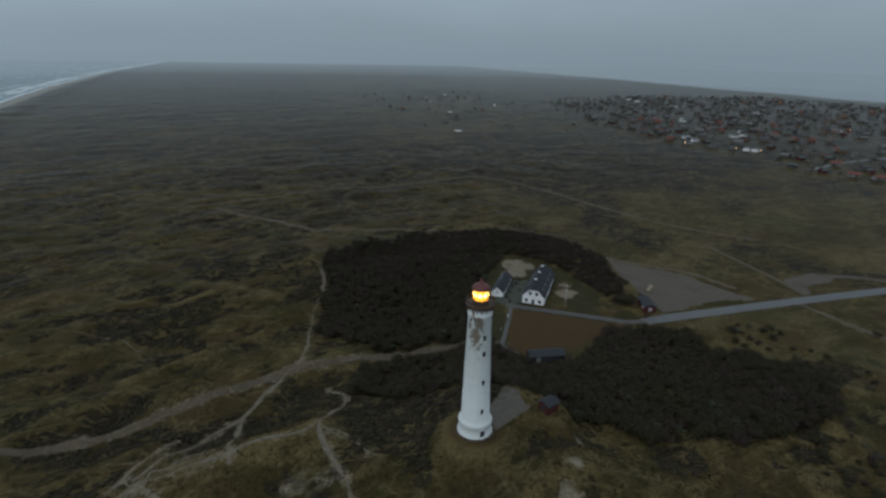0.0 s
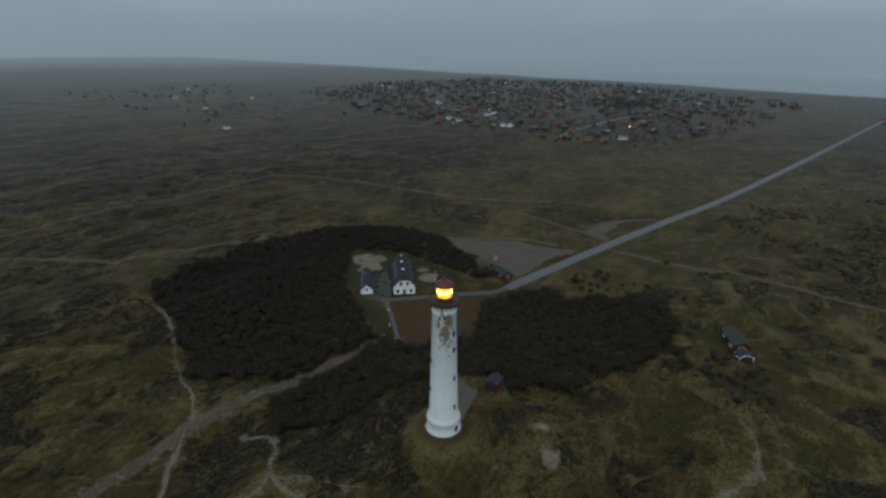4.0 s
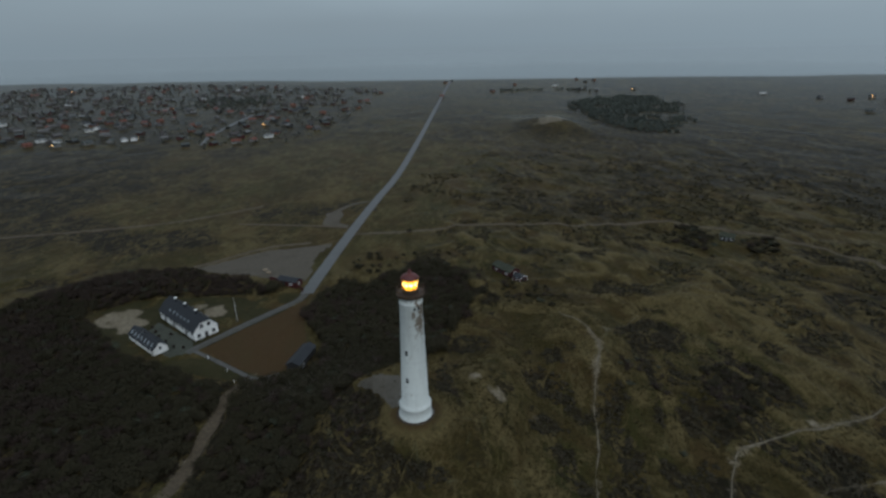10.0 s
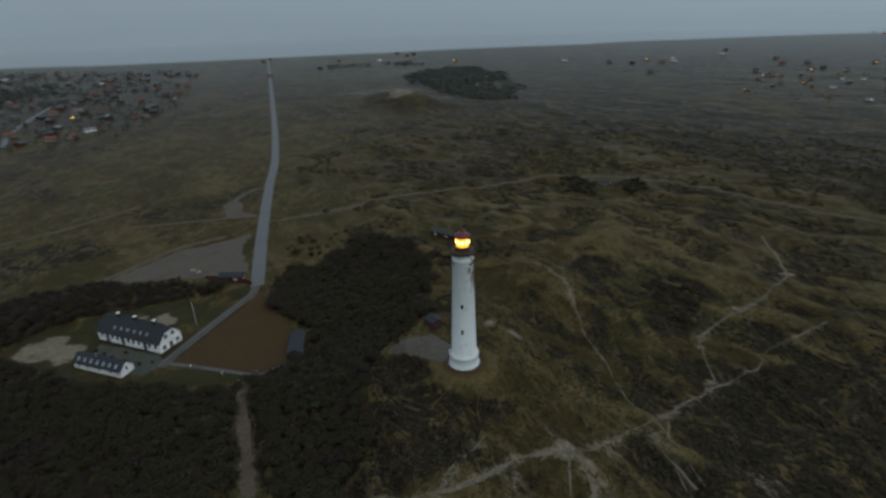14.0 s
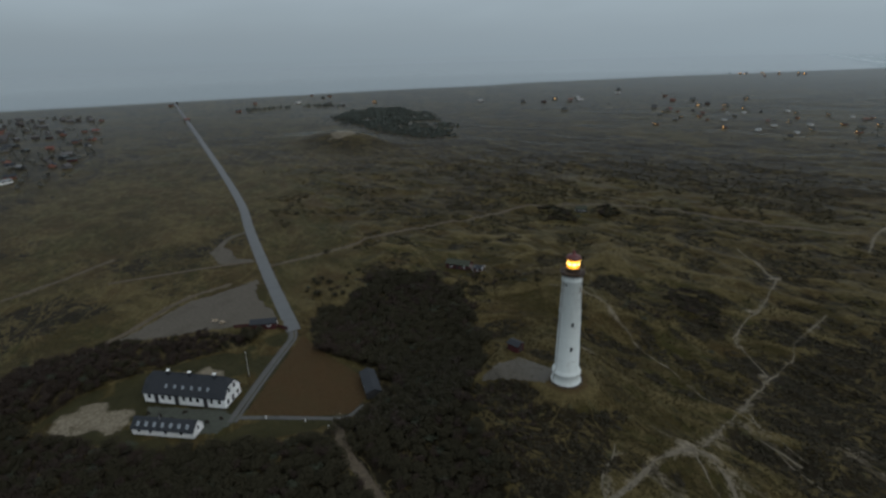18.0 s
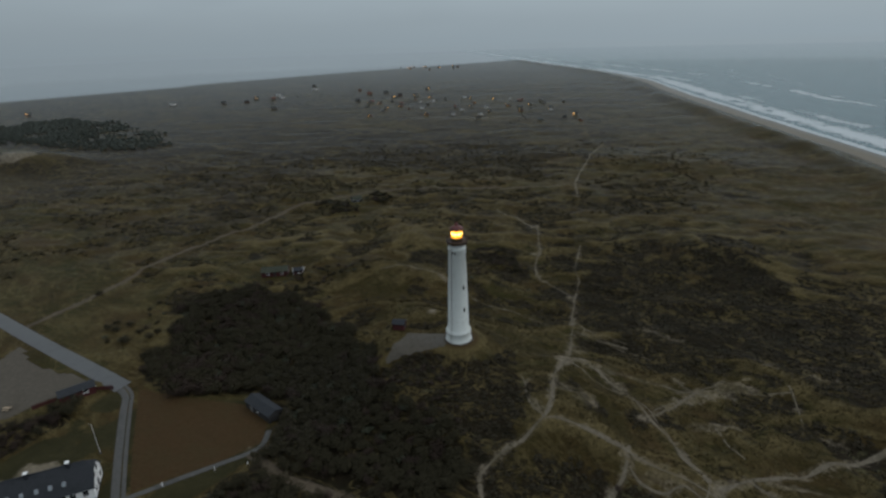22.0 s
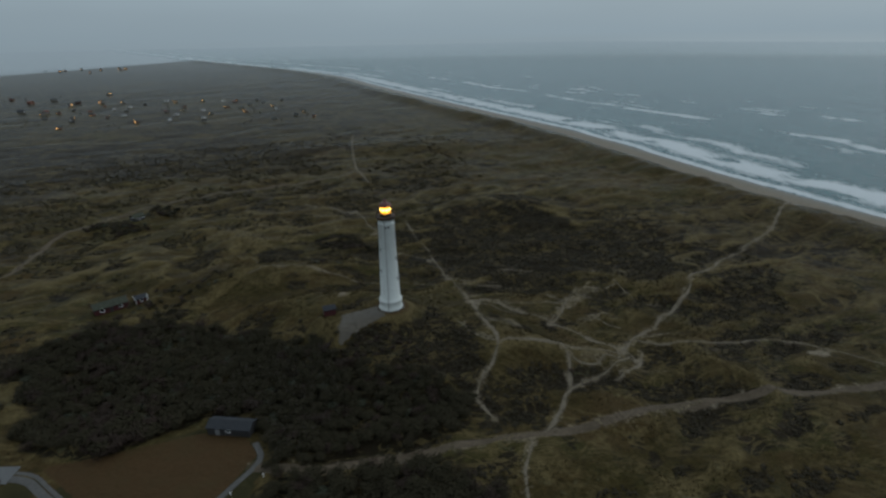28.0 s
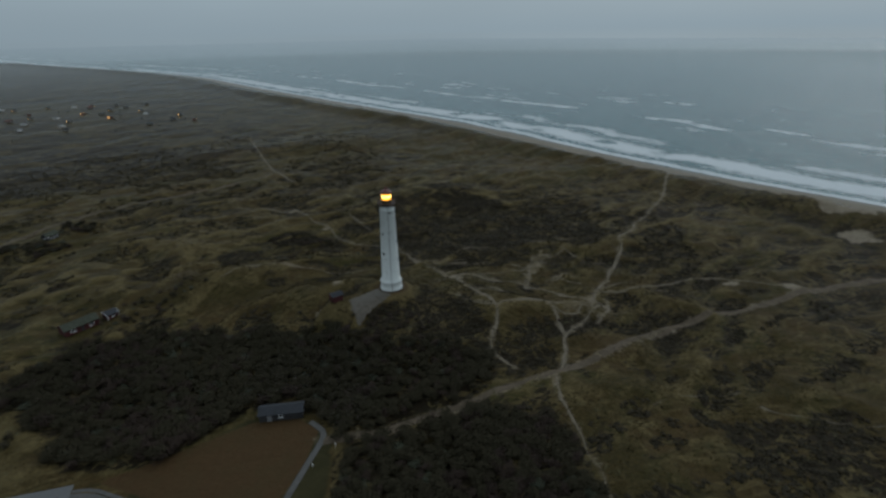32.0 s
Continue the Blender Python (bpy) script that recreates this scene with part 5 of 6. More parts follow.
def board_fence(a, b, label):
    """Upright red boards on two rails between posts."""
    length = math.hypot(b[0] - a[0], b[1] - a[1])
    f = thing("board_fence", (a[0], a[1], min(level(*a), level(*b))), math.degrees(math.atan2(b[1] - a[1], b[0] - a[0])), label, "fence", "red fences at the parking lot")
    n = int(length / 0.16)
    for k in range(n):
        part("board", box(0.14, 0.025, 1.4, (0.08 + k * length / n, 0.03, 0.05)), RED_WOOD, f)
    for z in (0.4, 1.1):
        part("rail", box(length, 0.05, 0.09, (length / 2, 0, z)), RED_WOOD, f)
    for k in range(int(length / 1.8) + 1):
        part("post", box(0.1, 0.1, 1.7, (k * length / max(1, int(length / 1.8)), -0.06, -0.25)), RED_WOOD, f)


board_fence((127.3, 154.0), (123.6, 150.9), "dark red board fence beside the lane")
board_fence((131.3, 163.0), (133.2, 168.5), "dark red board fence along the parking lot")
shed("red_cabin", (142.6, 69.4, level(142.6, 69.4)), 40, 11.0, 5.2, 2.3, 3.7, RED_WOOD, CABIN_ROOF, "red wooden cabin with dull grey-green roof among the dunes", RED_WOOD, (("window", -3, -1, 1.3, 1.0, 1.0), ("window", 2.5, -1, 1.3, 1.0, 1.0), ("window", -3, 1, 1.3, 1.0, 1.0), ("window", 3, 1, 1.3, 1.0, 1.0), ("door", 0, 1, 1.0, 2.0, 0), ("window", 0, -2, 1.2, 1.0, 1.0)))
shed("cabin_annex", (134.2, 63.9, level(134.2, 63.9)), 40, 3.8, 4.0, 1.9, 2.7, RED_WOOD, SLATE, "low red annex with dark roof and white trim", WHITE_PAINT, (("door", 0, -2, 1.6, 1.9, 0), ("window", 0, 1, 1.0, 0.8, 1.0)))
shed("dune_cottage", (187.0, -38.0, level(187, -38)), 60, 6.0, 4.2, 2.2, 3.5, TAR_WOOD, CABIN_ROOF, "small dark cottage half hidden in the southern dunes", PAVING, (("window", -1.8, 1, 1.0, 0.9, 1.0), ("window", 1.8, 1, 1.0, 0.9, 1.0), ("door", 0, 1, 0.9, 1.9, 0), ("window", 0, 2, 1.2, 0.9, 1.0), ("window", 0, -2, 1.2, 0.9, 1.0)))


def flagpole(x, y):
    f = thing("flagpole", (x, y, level(x, y)), 0, "bare white flagpole on the lawn", "flagpole")
    part("pole", rod((0, 0, -0.2), (0, 0, 9.0), 0.05, 0.03, 10), WHITE_PAINT, f)
    part("pole_base", lathe([(0.3, -0.3), (0.3, 0.15), (0.2, 0.3), (0.1, 0.3)], 12), PAVING, f)
    bm = bmesh.new()
    bmesh.ops.create_uvsphere(bm, u_segments=10, v_segments=8, radius=0.12, matrix=Matrix.Translation((0, 0, 9.05)))
    part("finial", bm, WHITE_PAINT, f)


flagpole(99.5, 167.5)


def bollard(x, y):
    b = thing("bollard_lamp", (x, y, level(x, y)), 0, "low white bollard lamp beside the walkway", "bollard", "bollards on the walkway")
    part("post", rod((0, 0, -0.2), (0, 0, 0.85), 0.09, None, 10), WHITE_PAINT, b)
    part("cap", lathe([(0.14, 0.85), (0.16, 0.9), (0.12, 1.02), (0.03, 1.06)], 12), WHITE_PAINT, b)


for bx, by in ((68.4, 156.5), (62.5, 151.5), (75.0, 166.0)):
    bollard(bx, by)


def picnic_table(x, y, turn):
    t = thing("picnic_table", (x, y, level(x, y) + 0.08), turn, "pale wooden picnic table with two benches on gravel", "picnic table")
    for k in range(5):
        part("plank", box(1.9, 0.14, 0.05, (0, -0.32 + 0.16 * k, 0.72), 0, 0.01), PALE_WOOD, t)
    for s in (-1, 1):
        part("bench", box(1.9, 0.28, 0.05, (0, s * 0.75, 0.43), 0, 0.01), PALE_WOOD, t)
        part("cross_beam", box(0.06, 1.7, 0.1, (s * 0.65, 0, 0.36)), PALE_WOOD, t)
        for q in (-1, 1):
            part("leg", rod((s * 0.65, q * 0.55, 0), (s * 0.65, q * 0.22, 0.72), 0.05, None, 4), PALE_WOOD, t)


picnic_table(140.5, 172.0, 30)
picnic_table(143.2, 174.5, 75)


# ---- far houses ----
def far_house(seed, lit):
    rnd = random.Random(seed)
    L, W, E, R = rnd.uniform(7, 9.5), rnd.uniform(5, 6), 2.2, rnd.uniform(3.3, 4.0)
    wall, roof = ((STUCCO, FELT), (BRICK, RED_TILE), (LIME, PALE_ROOF), (BRICK, FELT), (TAR_WOOD, PALE_ROOF), (STUCCO, RED_TILE), (BRICK, SLATE), (STUCCO, SLATE), (TAR_WOOD, FELT), (RED_WOOD, FELT), (BRICK, FELT), (STUCCO, FELT))[seed]
    h = thing("far_house", (0, 0, -50 - seed), 0, "small far house with lit windows at dusk" if lit else "small far " + {"limewashed_wall": "white-walled", "grey_stucco": "grey-walled", "chimney_brick": "brick", "tarred_boards": "dark wooden"}.get(wall.name, "red wooden") + " holiday house with " + {"dark_red_tiles": "red tiled", "weathered_fibre_cement": "pale grey"}.get(roof.name, "dark") + " roof", "house", "far holiday houses")
    for s in (-1, 1):
        part("side_wall", box(L, 0.3, E + 1.0, (0, s * (W / 2 - 0.15), -1.0)), wall, h)
        g = gable_wall(W - 0.02, E, R, 0.3)
        bmesh.ops.translate(g, verts=g.verts, vec=(s * (L / 2 - 0.15), 0, 0))
        part("gable_wall", g, wall, h)
        for x in (-L * 0.25, L * 0.25):
            part("window", box(1.3, 0.1, 1.0, (x, s * (W / 2 + 0.02), 1.0)), WINDOW_GLOW if lit and x * s > 0 else GLASS, h)
    part("roof", roof_shell(L, W, E, R, 0.4, 0.2), roof, h)
    return h


PROTO = [far_house(k, k > 9) for k in range(12)]
rnd = random.Random(11)


TAKEN = []


def settle(count, x0, x1, y0, y1, lit_share, gap=22.0, test=None, size=1.0, pool=range(10)):
    got = []
    tries = 0
    while len(got) < count and tries < 4000:
        tries += 1
        x, y = rnd.uniform(x0, x1), rnd.uniform(y0, y1)
        if any(math.hypot(x - a, y - b) < gap for a, b in got) or (test and not test(x, y)):
            continue
        got.append((x, y))
        TAKEN.append((x, y))
        k = rnd.choice((10, 11)) if rnd.random() < lit_share else rnd.choice(pool)
        copy_thing(PROTO[k], pose(x, y, level(x, y) + 0.1, 0, 0, rnd.uniform(0, 180)) @ Matrix.Diagonal((size, size, size, 1)))


TOWN = [(440, 305), (432, 547), (470, 800), (570, 1073), (900, 1250), (1210, 1178), (1300, 844), (1160, 495), (1057, 290), (697, 275), (506, 270)]
settle(105, 430, 760, 265, 760, 0.03, 13, lambda x, y: float(inside(np.array([x]), np.array([y]), TOWN, 8)[0]) > 0.4)
settle(70, 700, 1300, 270, 1250, 0.03, 19, lambda x, y: float(inside(np.array([x]), np.array([y]), TOWN, 8)[0]) > 0.4)
settle(46, 116, 560, -640, -345, 0.36, 18, lambda x, y: x > coast(y) + 170 and y < -350 - 0.25 * abs(x - 420), 0.66, (0, 2, 2, 4, 5, 7))
settle(18, 480, 950, -780, -330, 0.2, 30)
settle(10, 1000, 1350, -1750, -1450, 0.9, 30)
settle(12, 880, 1330, -350, 250, 0.15, 40)
settle(16, 180, 460, 640, 1300, 0.05, 45, None, 0.8, (0, 2, 4, 5, 7))
for x, y, turn in ((473, 462, 40), (476, 453, 30), (463, 531, 10), (586, 586, 70), (1120, -58, 20), (1132, -62, 110), (795, -538, 80)):
    copy_thing(PROTO[2], pose(x, y, level(x, y) + 0.1, 0, 0, turn))


def roofscape(count, seed, poly, clear):
    """Plain pitched houses of the far town, joined; walls and roof are islands of their own."""
    r = random.Random(seed)
    xs, ys = [p[0] for p in poly], [p[1] for p in poly]
    vs, fs, done = [], [], 0
    while done < count:
        x, y = r.uniform(min(xs), max(xs)), r.uniform(min(ys), max(ys))
        if float(inside(np.array([x]), np.array([y]), poly, 8)[0]) < 0.5 or any(math.hypot(x - a, y - b) < clear for a, b in TAKEN):
            continue
        TAKEN.append((x, y))
        done += 1
        m = pose(x, y, level(x, y), 0, 0, r.uniform(0, 180))
        L, W, E, R = r.uniform(3, 5.5), r.uniform(2.2, 3.2), r.uniform(2.0, 2.8), r.uniform(3.4, 4.6)
        wall = [(sx * L, sy * W, z) for z in (-0.6, E) for sx, sy in ((-1, -1), (1, -1), (1, 1), (-1, 1))] + [(-L, 0, R - 0.1), (L, 0, R - 0.1)]
        roof = [(sx * (L + 0.4), sy, z) for sx in (-1, 1) for sy, z in ((-W - 0.4, E - 0.2), (0, R), (W + 0.4, E - 0.2), (W + 0.4, E), (0, R + 0.25), (-W - 0.4, E))]
        n = len(vs)
        vs += [m @ Vector(q) for q in wall]
        fs += [tuple(n + k for k in f) for f in ((0, 1, 5, 4), (2, 3, 7, 6), (1, 2, 6, 9, 5), (3, 0, 4, 8, 7))]
        n = len(vs)
        vs += [m @ Vector(q) for q in roof]
        fs += [tuple(n + k for k in f) for f in ((0, 6, 7, 1), (1, 7, 8, 2), (2, 8, 9, 3), (3, 9, 10, 4), (4, 10, 11, 5), (5, 11, 6, 0), (0, 1, 4, 5), (1, 2, 3, 4), (6, 11, 10, 7), (7, 10, 9, 8))]
    return mesh_of("far_roofs", vs, fs, TOWNSCAPE)


tagged(new("far_roofs", roofscape(270, 19, TOWN, 12.0)), "many small far houses with grey and red roofs", "houses", kind="stuff")
for p in PROTO:
    x, y = rnd.uniform(480, 900), rnd.uniform(320, 720)
    p.matrix_world = pose(x, y, level(x, y) + 0.1, 0, 0, rnd.uniform(0, 180))


# ---- trees and shrubs ----
def leaf_cloud(rng, spread, leaves, size, lobes=7, squash=0.75, lift=0.55, sky=0.0):
    """Small leaf cards gathered in uneven lobes round a middle; returns corners and quads."""
    centres = rng.normal(0, 1, (lobes, 3))
    centres /= np.linalg.norm(centres, axis=1)[:, None]
    centres *= spread * rng.uniform(0.25, 0.75, (lobes, 1))
    centres[:, 2] = centres[:, 2] * squash + spread * lift
    radius = spread * rng.uniform(0.32, 0.6, lobes)
    pick = rng.integers(0, lobes, leaves)
    d = rng.normal(0, 1, (leaves, 3))
    d /= np.linalg.norm(d, axis=1)[:, None]
    p = centres[pick] + d * (radius[pick] * rng.uniform(0.55, 1.05, leaves))[:, None] * (1, 1, squash)
    n = d + rng.normal(0, 0.6, (leaves, 3)) + (0, 0, sky)
    n /= np.linalg.norm(n, axis=1)[:, None]
    a = np.cross(n, rng.normal(0, 1, (leaves, 3)))
    a /= np.linalg.norm(a, axis=1)[:, None]
    b = np.cross(n, a)
    s = size * rng.uniform(0.6, 1.4, (leaves, 1))
    v = np.stack([p - a * s - b * s * 0.6, p + a * s - b * s * 0.4, p + a * s * 0.7 + b * s * 0.7, p - a * s * 0.8 + b * s * 0.5], 1).reshape(-1, 3)
    return v, np.arange(leaves * 4).reshape(-1, 4)


def trunk_bm(rng, height, spread):
    bm = rod((0, 0, -0.4), (0.1, 0.05, height * 0.55), 0.16, 0.09, 7)
    rod((0.1, 0.05, height * 0.55), (0.15, -0.1, height * 0.9), 0.09, 0.03, 6, bm)
    for k in range(6):
        a = 2.4 * k + rng.uniform(0, 0.6)
        z = height * (0.25 + 0.09 * k)
        r = spread * rng.uniform(0.55, 0.8)
        rod((0.05, 0.03, z), (r * math.cos(a), r * math.sin(a), z + height * rng.uniform(0.1, 0.25)), 0.06, 0.02, 5, bm)
    return bm


TREES, CLOUDS = [], []
for k in range(7):
    rng = np.random.default_rng(40 + k)
    kind = ("pine", "pine", "pine", "pine", "twig", "twig", "willow")[k]
    high, wide = (3.7, 2.4) if kind == "pine" else ((3.2, 2.2) if kind == "twig" else (2.6, 2.0))
    name = {"pine": "pine_tree", "twig": "bare_tree", "willow": "willow_shrub"}[kind]
    label = {"pine": "low wind-bent dark green pine in the thicket", "twig": "bare brown winter tree in the thicket", "willow": "low grey-green willow shrub in the thicket"}[kind]
    t = thing(name, (0, 0, -80 - k * 5), 0, label, "tree" if kind != "willow" else "shrub", {"pine": "pine thicket", "twig": "bare thicket", "willow": "willow thicket"}[kind])
    part("trunk", trunk_bm(rng, high, wide), BARK, t)
    v, q = leaf_cloud(rng, wide, 420 if kind == "pine" else 360, 0.19 if kind == "pine" else 0.15, 9 + k % 3, 0.8, 0.9, 1.1)
    v[:, 2] = v[:, 2] * (high / (wide * 1.75))
    mat = {"pine": PINE, "twig": TWIGS, "willow": WILLOW}[kind]
    crown = new("crown", sheet("crown", v, q, mat, False))
    crown.parent = t
    TREES.append(t)
    CLOUDS.append((v, q, mat))

BUILT = ((96.1, 183.9, 14), (82.5, 190.8, 10), (73.5, 134.6, 8), (55.6, 96.2, 4), (131.5, 160, 7), (144, 68.5, 7), (135.6, 63, 4), (36, 93, 9))
rng = np.random.default_rng(7)
gx, gy = np.meshgrid(np.arange(0, 155, 2.4), np.arange(78, 265, 2.4))
tx, ty = (gx + rng.uniform(-1.3, 1.3, gx.shape)).ravel(), (gy + rng.uniform(-1.3, 1.3, gx.shape)).ravel()
ok = wood(tx + 9 * (grain(tx, ty, 9, 311) - 0.5), ty + 9 * (grain(tx, ty, 9, 313) - 0.5)) > 0.5
ok &= inside(tx, ty, YARD, 1.5) + inside(tx, ty, FIELD, 1.5) < 0.4
for key in ("west_track", "tower_path", "north_path"):
    ok &= off_line(tx, ty, [tuple(p) for p in LINES[key][1][::3]]) > (np.where(tx > 26, np.where(tx > 36, 0.15, 0.8), 2.4) if key == "west_track" else 1.8)
for line, gap in ((LANE, 3.2), (WALKWAY, 2.2), (ROAD[:3], 4.5)):
    ok &= off_line(tx, ty, line) > gap
ok &= inside(tx, ty, LOT, 0.5) < 0.5
ok &= inside(tx, ty, [(37, 97), (44, 89), (55, 93), (60, 96), (58, 104), (52, 114), (45, 106)], 0.5) < 0.5
for bx, by, r in BUILT:
    ok &= np.hypot(tx - bx, ty - by) > r * 0.75
tx, ty = tx[ok], ty[ok]
brown = ease(grain(tx, ty, 26, 301, 2), 0.42, 0.6) * 0.8 + 1.0 * ease(tx, 104, 112) * ease(ty, 158, 166) + 0.5 * ease(ty, 195, 225)
kinds = np.where(rng.uniform(0, 1, len(tx)) < 0.15 + 0.55 * brown, rng.integers(4, 6, len(tx)), rng.integers(0, 4, len(tx)))
kinds = np.where(rng.uniform(0, 1, len(tx)) < 0.05, 6, kinds)
sizes = rng.uniform(0.86, 1.08, len(tx)) * (0.7 + 0.6 * grain(tx, ty, 20, 303, 2))
turns = rng.uniform(0, 360, len(tx))
order = np.argsort(np.hypot(tx - 66, ty - 128))
near_trees, rest = order[:170], order[170:]
tz = floor_z(tx, ty)


def plant(i):
    m = pose(tx[i], ty[i], tz[i] - 0.1, 0, 0, turns[i]) @ Matrix.Diagonal((sizes[i], sizes[i], sizes[i] * (0.85 + 0.3 * (i % 7) / 6), 1))
    copy_thing(TREES[int(kinds[i])], m)


for i in near_trees:
    plant(i)


def joined(items, name, mat):
    """Many leaf clouds in one mesh."""
    vs, qs, n = [], [], 0
    for v, q, x, y, z, s, turn in items:
        c, sn = math.cos(turn), math.sin(turn)
        w = v * s
        vs.append(np.stack([w[:, 0] * c - w[:, 1] * sn + x, w[:, 0] * sn + w[:, 1] * c + y, w[:, 2] + z], 1))
        qs.append(q + n)
        n += len(v)
    return sheet(name, np.vstack(vs), np.vstack(qs), mat, False)


for want, name, label in (((0, 1, 2, 3), "pine_thicket", "dense dark thicket of low pines"), ((4, 5), "bare_thicket", "dense brown thicket of bare trees"), ((6,), "willow_thicket", "grey-green willow scrub")):
    items = [(*CLOUDS[int(kinds[i])][:2], tx[i], ty[i], tz[i] - 0.2, sizes[i], radians(turns[i])) for i in rest if kinds[i] in want]
    if items:
        tagged(new(name, joined(items, name, CLOUDS[want[0]][2])), label, "thicket", kind="stuff")

# single trees and shrubs that stand alone
for k, (x, y, s, kind) in enumerate(((147, 134, 1.0, 0), (153, 137, 0.5, 1), (163, 128, 0.7, 2), (195, 118, 0.8, 2), (143, 128, 0.8, 1), (184, -44, 0.9, 6), (163, -72, 0.9, 0), (60, 28, 0.6, 4), (-18, 117, 0.5, 4), (40, 30, 0.6, 6), (70, 36, 0.8, 4), (63, 30, 0.8, 4))):
    copy_thing(TREES[kind], pose(x, y, level(x, y) - 0.1, 0, 0, 37 * k) @ Matrix.Diagonal((s, s, s * 0.85, 1)))


def scatter(poly, count, seed, low, high, pool):
    """Loose shrubs inside an outline, thinning towards its rim."""
    r = random.Random(seed)
    xs, ys = [p[0] for p in poly], [p[1] for p in poly]
    done = 0
    for _ in range(count * 30):
        x, y = r.uniform(min(xs), max(xs)), r.uniform(min(ys), max(ys))
        if done < count and float(inside(np.array([x]), np.array([y]), poly, 4)[0]) > r.uniform(0.3, 0.9) and all(math.hypot(x - bx, y - by) > br for bx, by, br in (*BUILT, (187, -38, 4.5))):
            k = r.uniform(low, high)
            copy_thing(TREES[r.choice(pool)], pose(x, y, level(x, y) - 0.15, 0, 0, r.uniform(0, 360)) @ Matrix.Diagonal((k, k, k * 0.8, 1)))
            done += 1


scatter([(124, 84), (148, 100), (152, 114), (140, 126), (132, 124), (137, 104)], 34, 21, 0.5, 0.95, (0, 1, 2, 3, 4))
scatter([(98, 48), (124, 50), (134, 58), (132, 80), (116, 78)], 40, 22, 0.35, 0.7, (0, 1, 4, 5, 6))
scatter([(206, -16), (210, -28), (194, -31), (178, -32), (174, -22), (184, -12)], 48, 23, 0.6, 1.1, (0, 1, 2, 4, 6))
scatter([(184, -44), (190, -60), (171, -54), (168, -40)], 30, 24, 0.6, 1.1, (0, 1, 2, 4, 6))
scatter([(58, 40), (72, 24), (84, 30), (74, 40)], 16, 25, 0.3, 0.55, (4, 5, 6))
scatter([(75, 14), (56, 20), (46, 13), (50, 6), (66, -5), (80, -3)], 85, 27, 0.4, 0.7, (0, 1, 4, 5))
scatter([(144, 132), (152, 104), (166, 112), (170, 126), (156, 138)], 16, 26, 0.3, 0.9, (0, 2, 4, 6))
scatter([(28, 107), (38, 103.5), (47, 106), (56, 109), (50, 117), (38, 117), (22, 119)], 70, 29, 0.3, 0.55, (0, 4, 5, 5))
for k, t in enumerate(TREES):
    x, y = (140, 121, 143, 137, 133, 128, 146)[k], (112, 78, 104, 120, 81, 70, 95)[k]
    t.matrix_world = pose(x, y, level(x, y) - 0.1, 0, 0, 50 * k)

# clipped shrubs in the courtyard
SHRUB_V, SHRUB_Q = leaf_cloud(np.random.default_rng(90), 0.7, 160, 0.11, 6, 0.8, 0.7)
for k, (x, y) in enumerate(((87, 190), (84, 185.5), (81, 181), (93, 196), (90, 193), (80.5, 177.5), (88.5, 186.5))):
    b = new("courtyard_shrub", sheet("courtyard_shrub", SHRUB_V, SHRUB_Q, TWIGS, False))
    b.matrix_world = pose(x, y, level(x, y) + 0.05, 0, 0, 51 * k)
    tagged(b, "round dark shrub in the paved courtyard", "shrub", "courtyard shrubs")


# ---- dune grass and heather ----
def tufts(count, seed):
    """Marram tufts: a few leaning blades each."""
    r = np.random.default_rng(seed)
    x, y = r.uniform(-115, 165, count * 3), r.uniform(-40, 255, count * 3)
    z = floor_z(x, y)
    s, d, st, lawn, field = covers(x, y, z)
    weight = np.clip(st + 0.35, 0.08, 1) * (1 - np.clip(d - 0.2, 0, 0.85)) * (1 - np.clip(s * 1.6, 0, 1)) * (1 - np.clip(lawn * 3, 0, 1)) * (1 - np.clip(field * 3, 0, 1)) * (1 - inside(x, y, LOT, 1)) * (np.abs(y - 149) > 4) * (1 - ease(np.hypot(x - 20, y - 95) + 30 * (grain(x, y, 25, 307) - 0.5), 70, 150))
    keep = np.flatnonzero(r.uniform(0, 1, len(x)) < weight)[:count]
    x, y, z = x[keep], y[keep], z[keep]
    n, blades = len(x), 5
    h = r.uniform(0.25, 0.6, (n, blades))
    az = r.uniform(0, 2 * np.pi, (n, blades))
    lean = r.uniform(0.15, 0.8, (n, blades)) * h
    root = 0.22 * r.normal(0, 1, (n, blades, 2))
    bx, by, bz = x[:, None] + root[..., 0], y[:, None] + root[..., 1], z[:, None] - 0.05 + 0 * az
    w = 0.075 + 0 * az
    px, py = -np.sin(az) * w, np.cos(az) * w
    wind = 0.25 * h
    v = np.stack([np.stack([bx + px, by + py, bz], -1), np.stack([bx - px, by - py, bz], -1), np.stack([bx + np.cos(az) * lean + wind, by + np.sin(az) * lean - wind * 0.3, bz + h], -1)], 2).reshape(-1, 3)
    return v, np.arange(len(v)).reshape(-1, 3)


v, q = tufts(52000, 3)
tagged(new("dune_grass", sheet("dune_grass", v, q, TUFT, False)), "straw-coloured marram tufts on the dunes", "grass", kind="stuff")


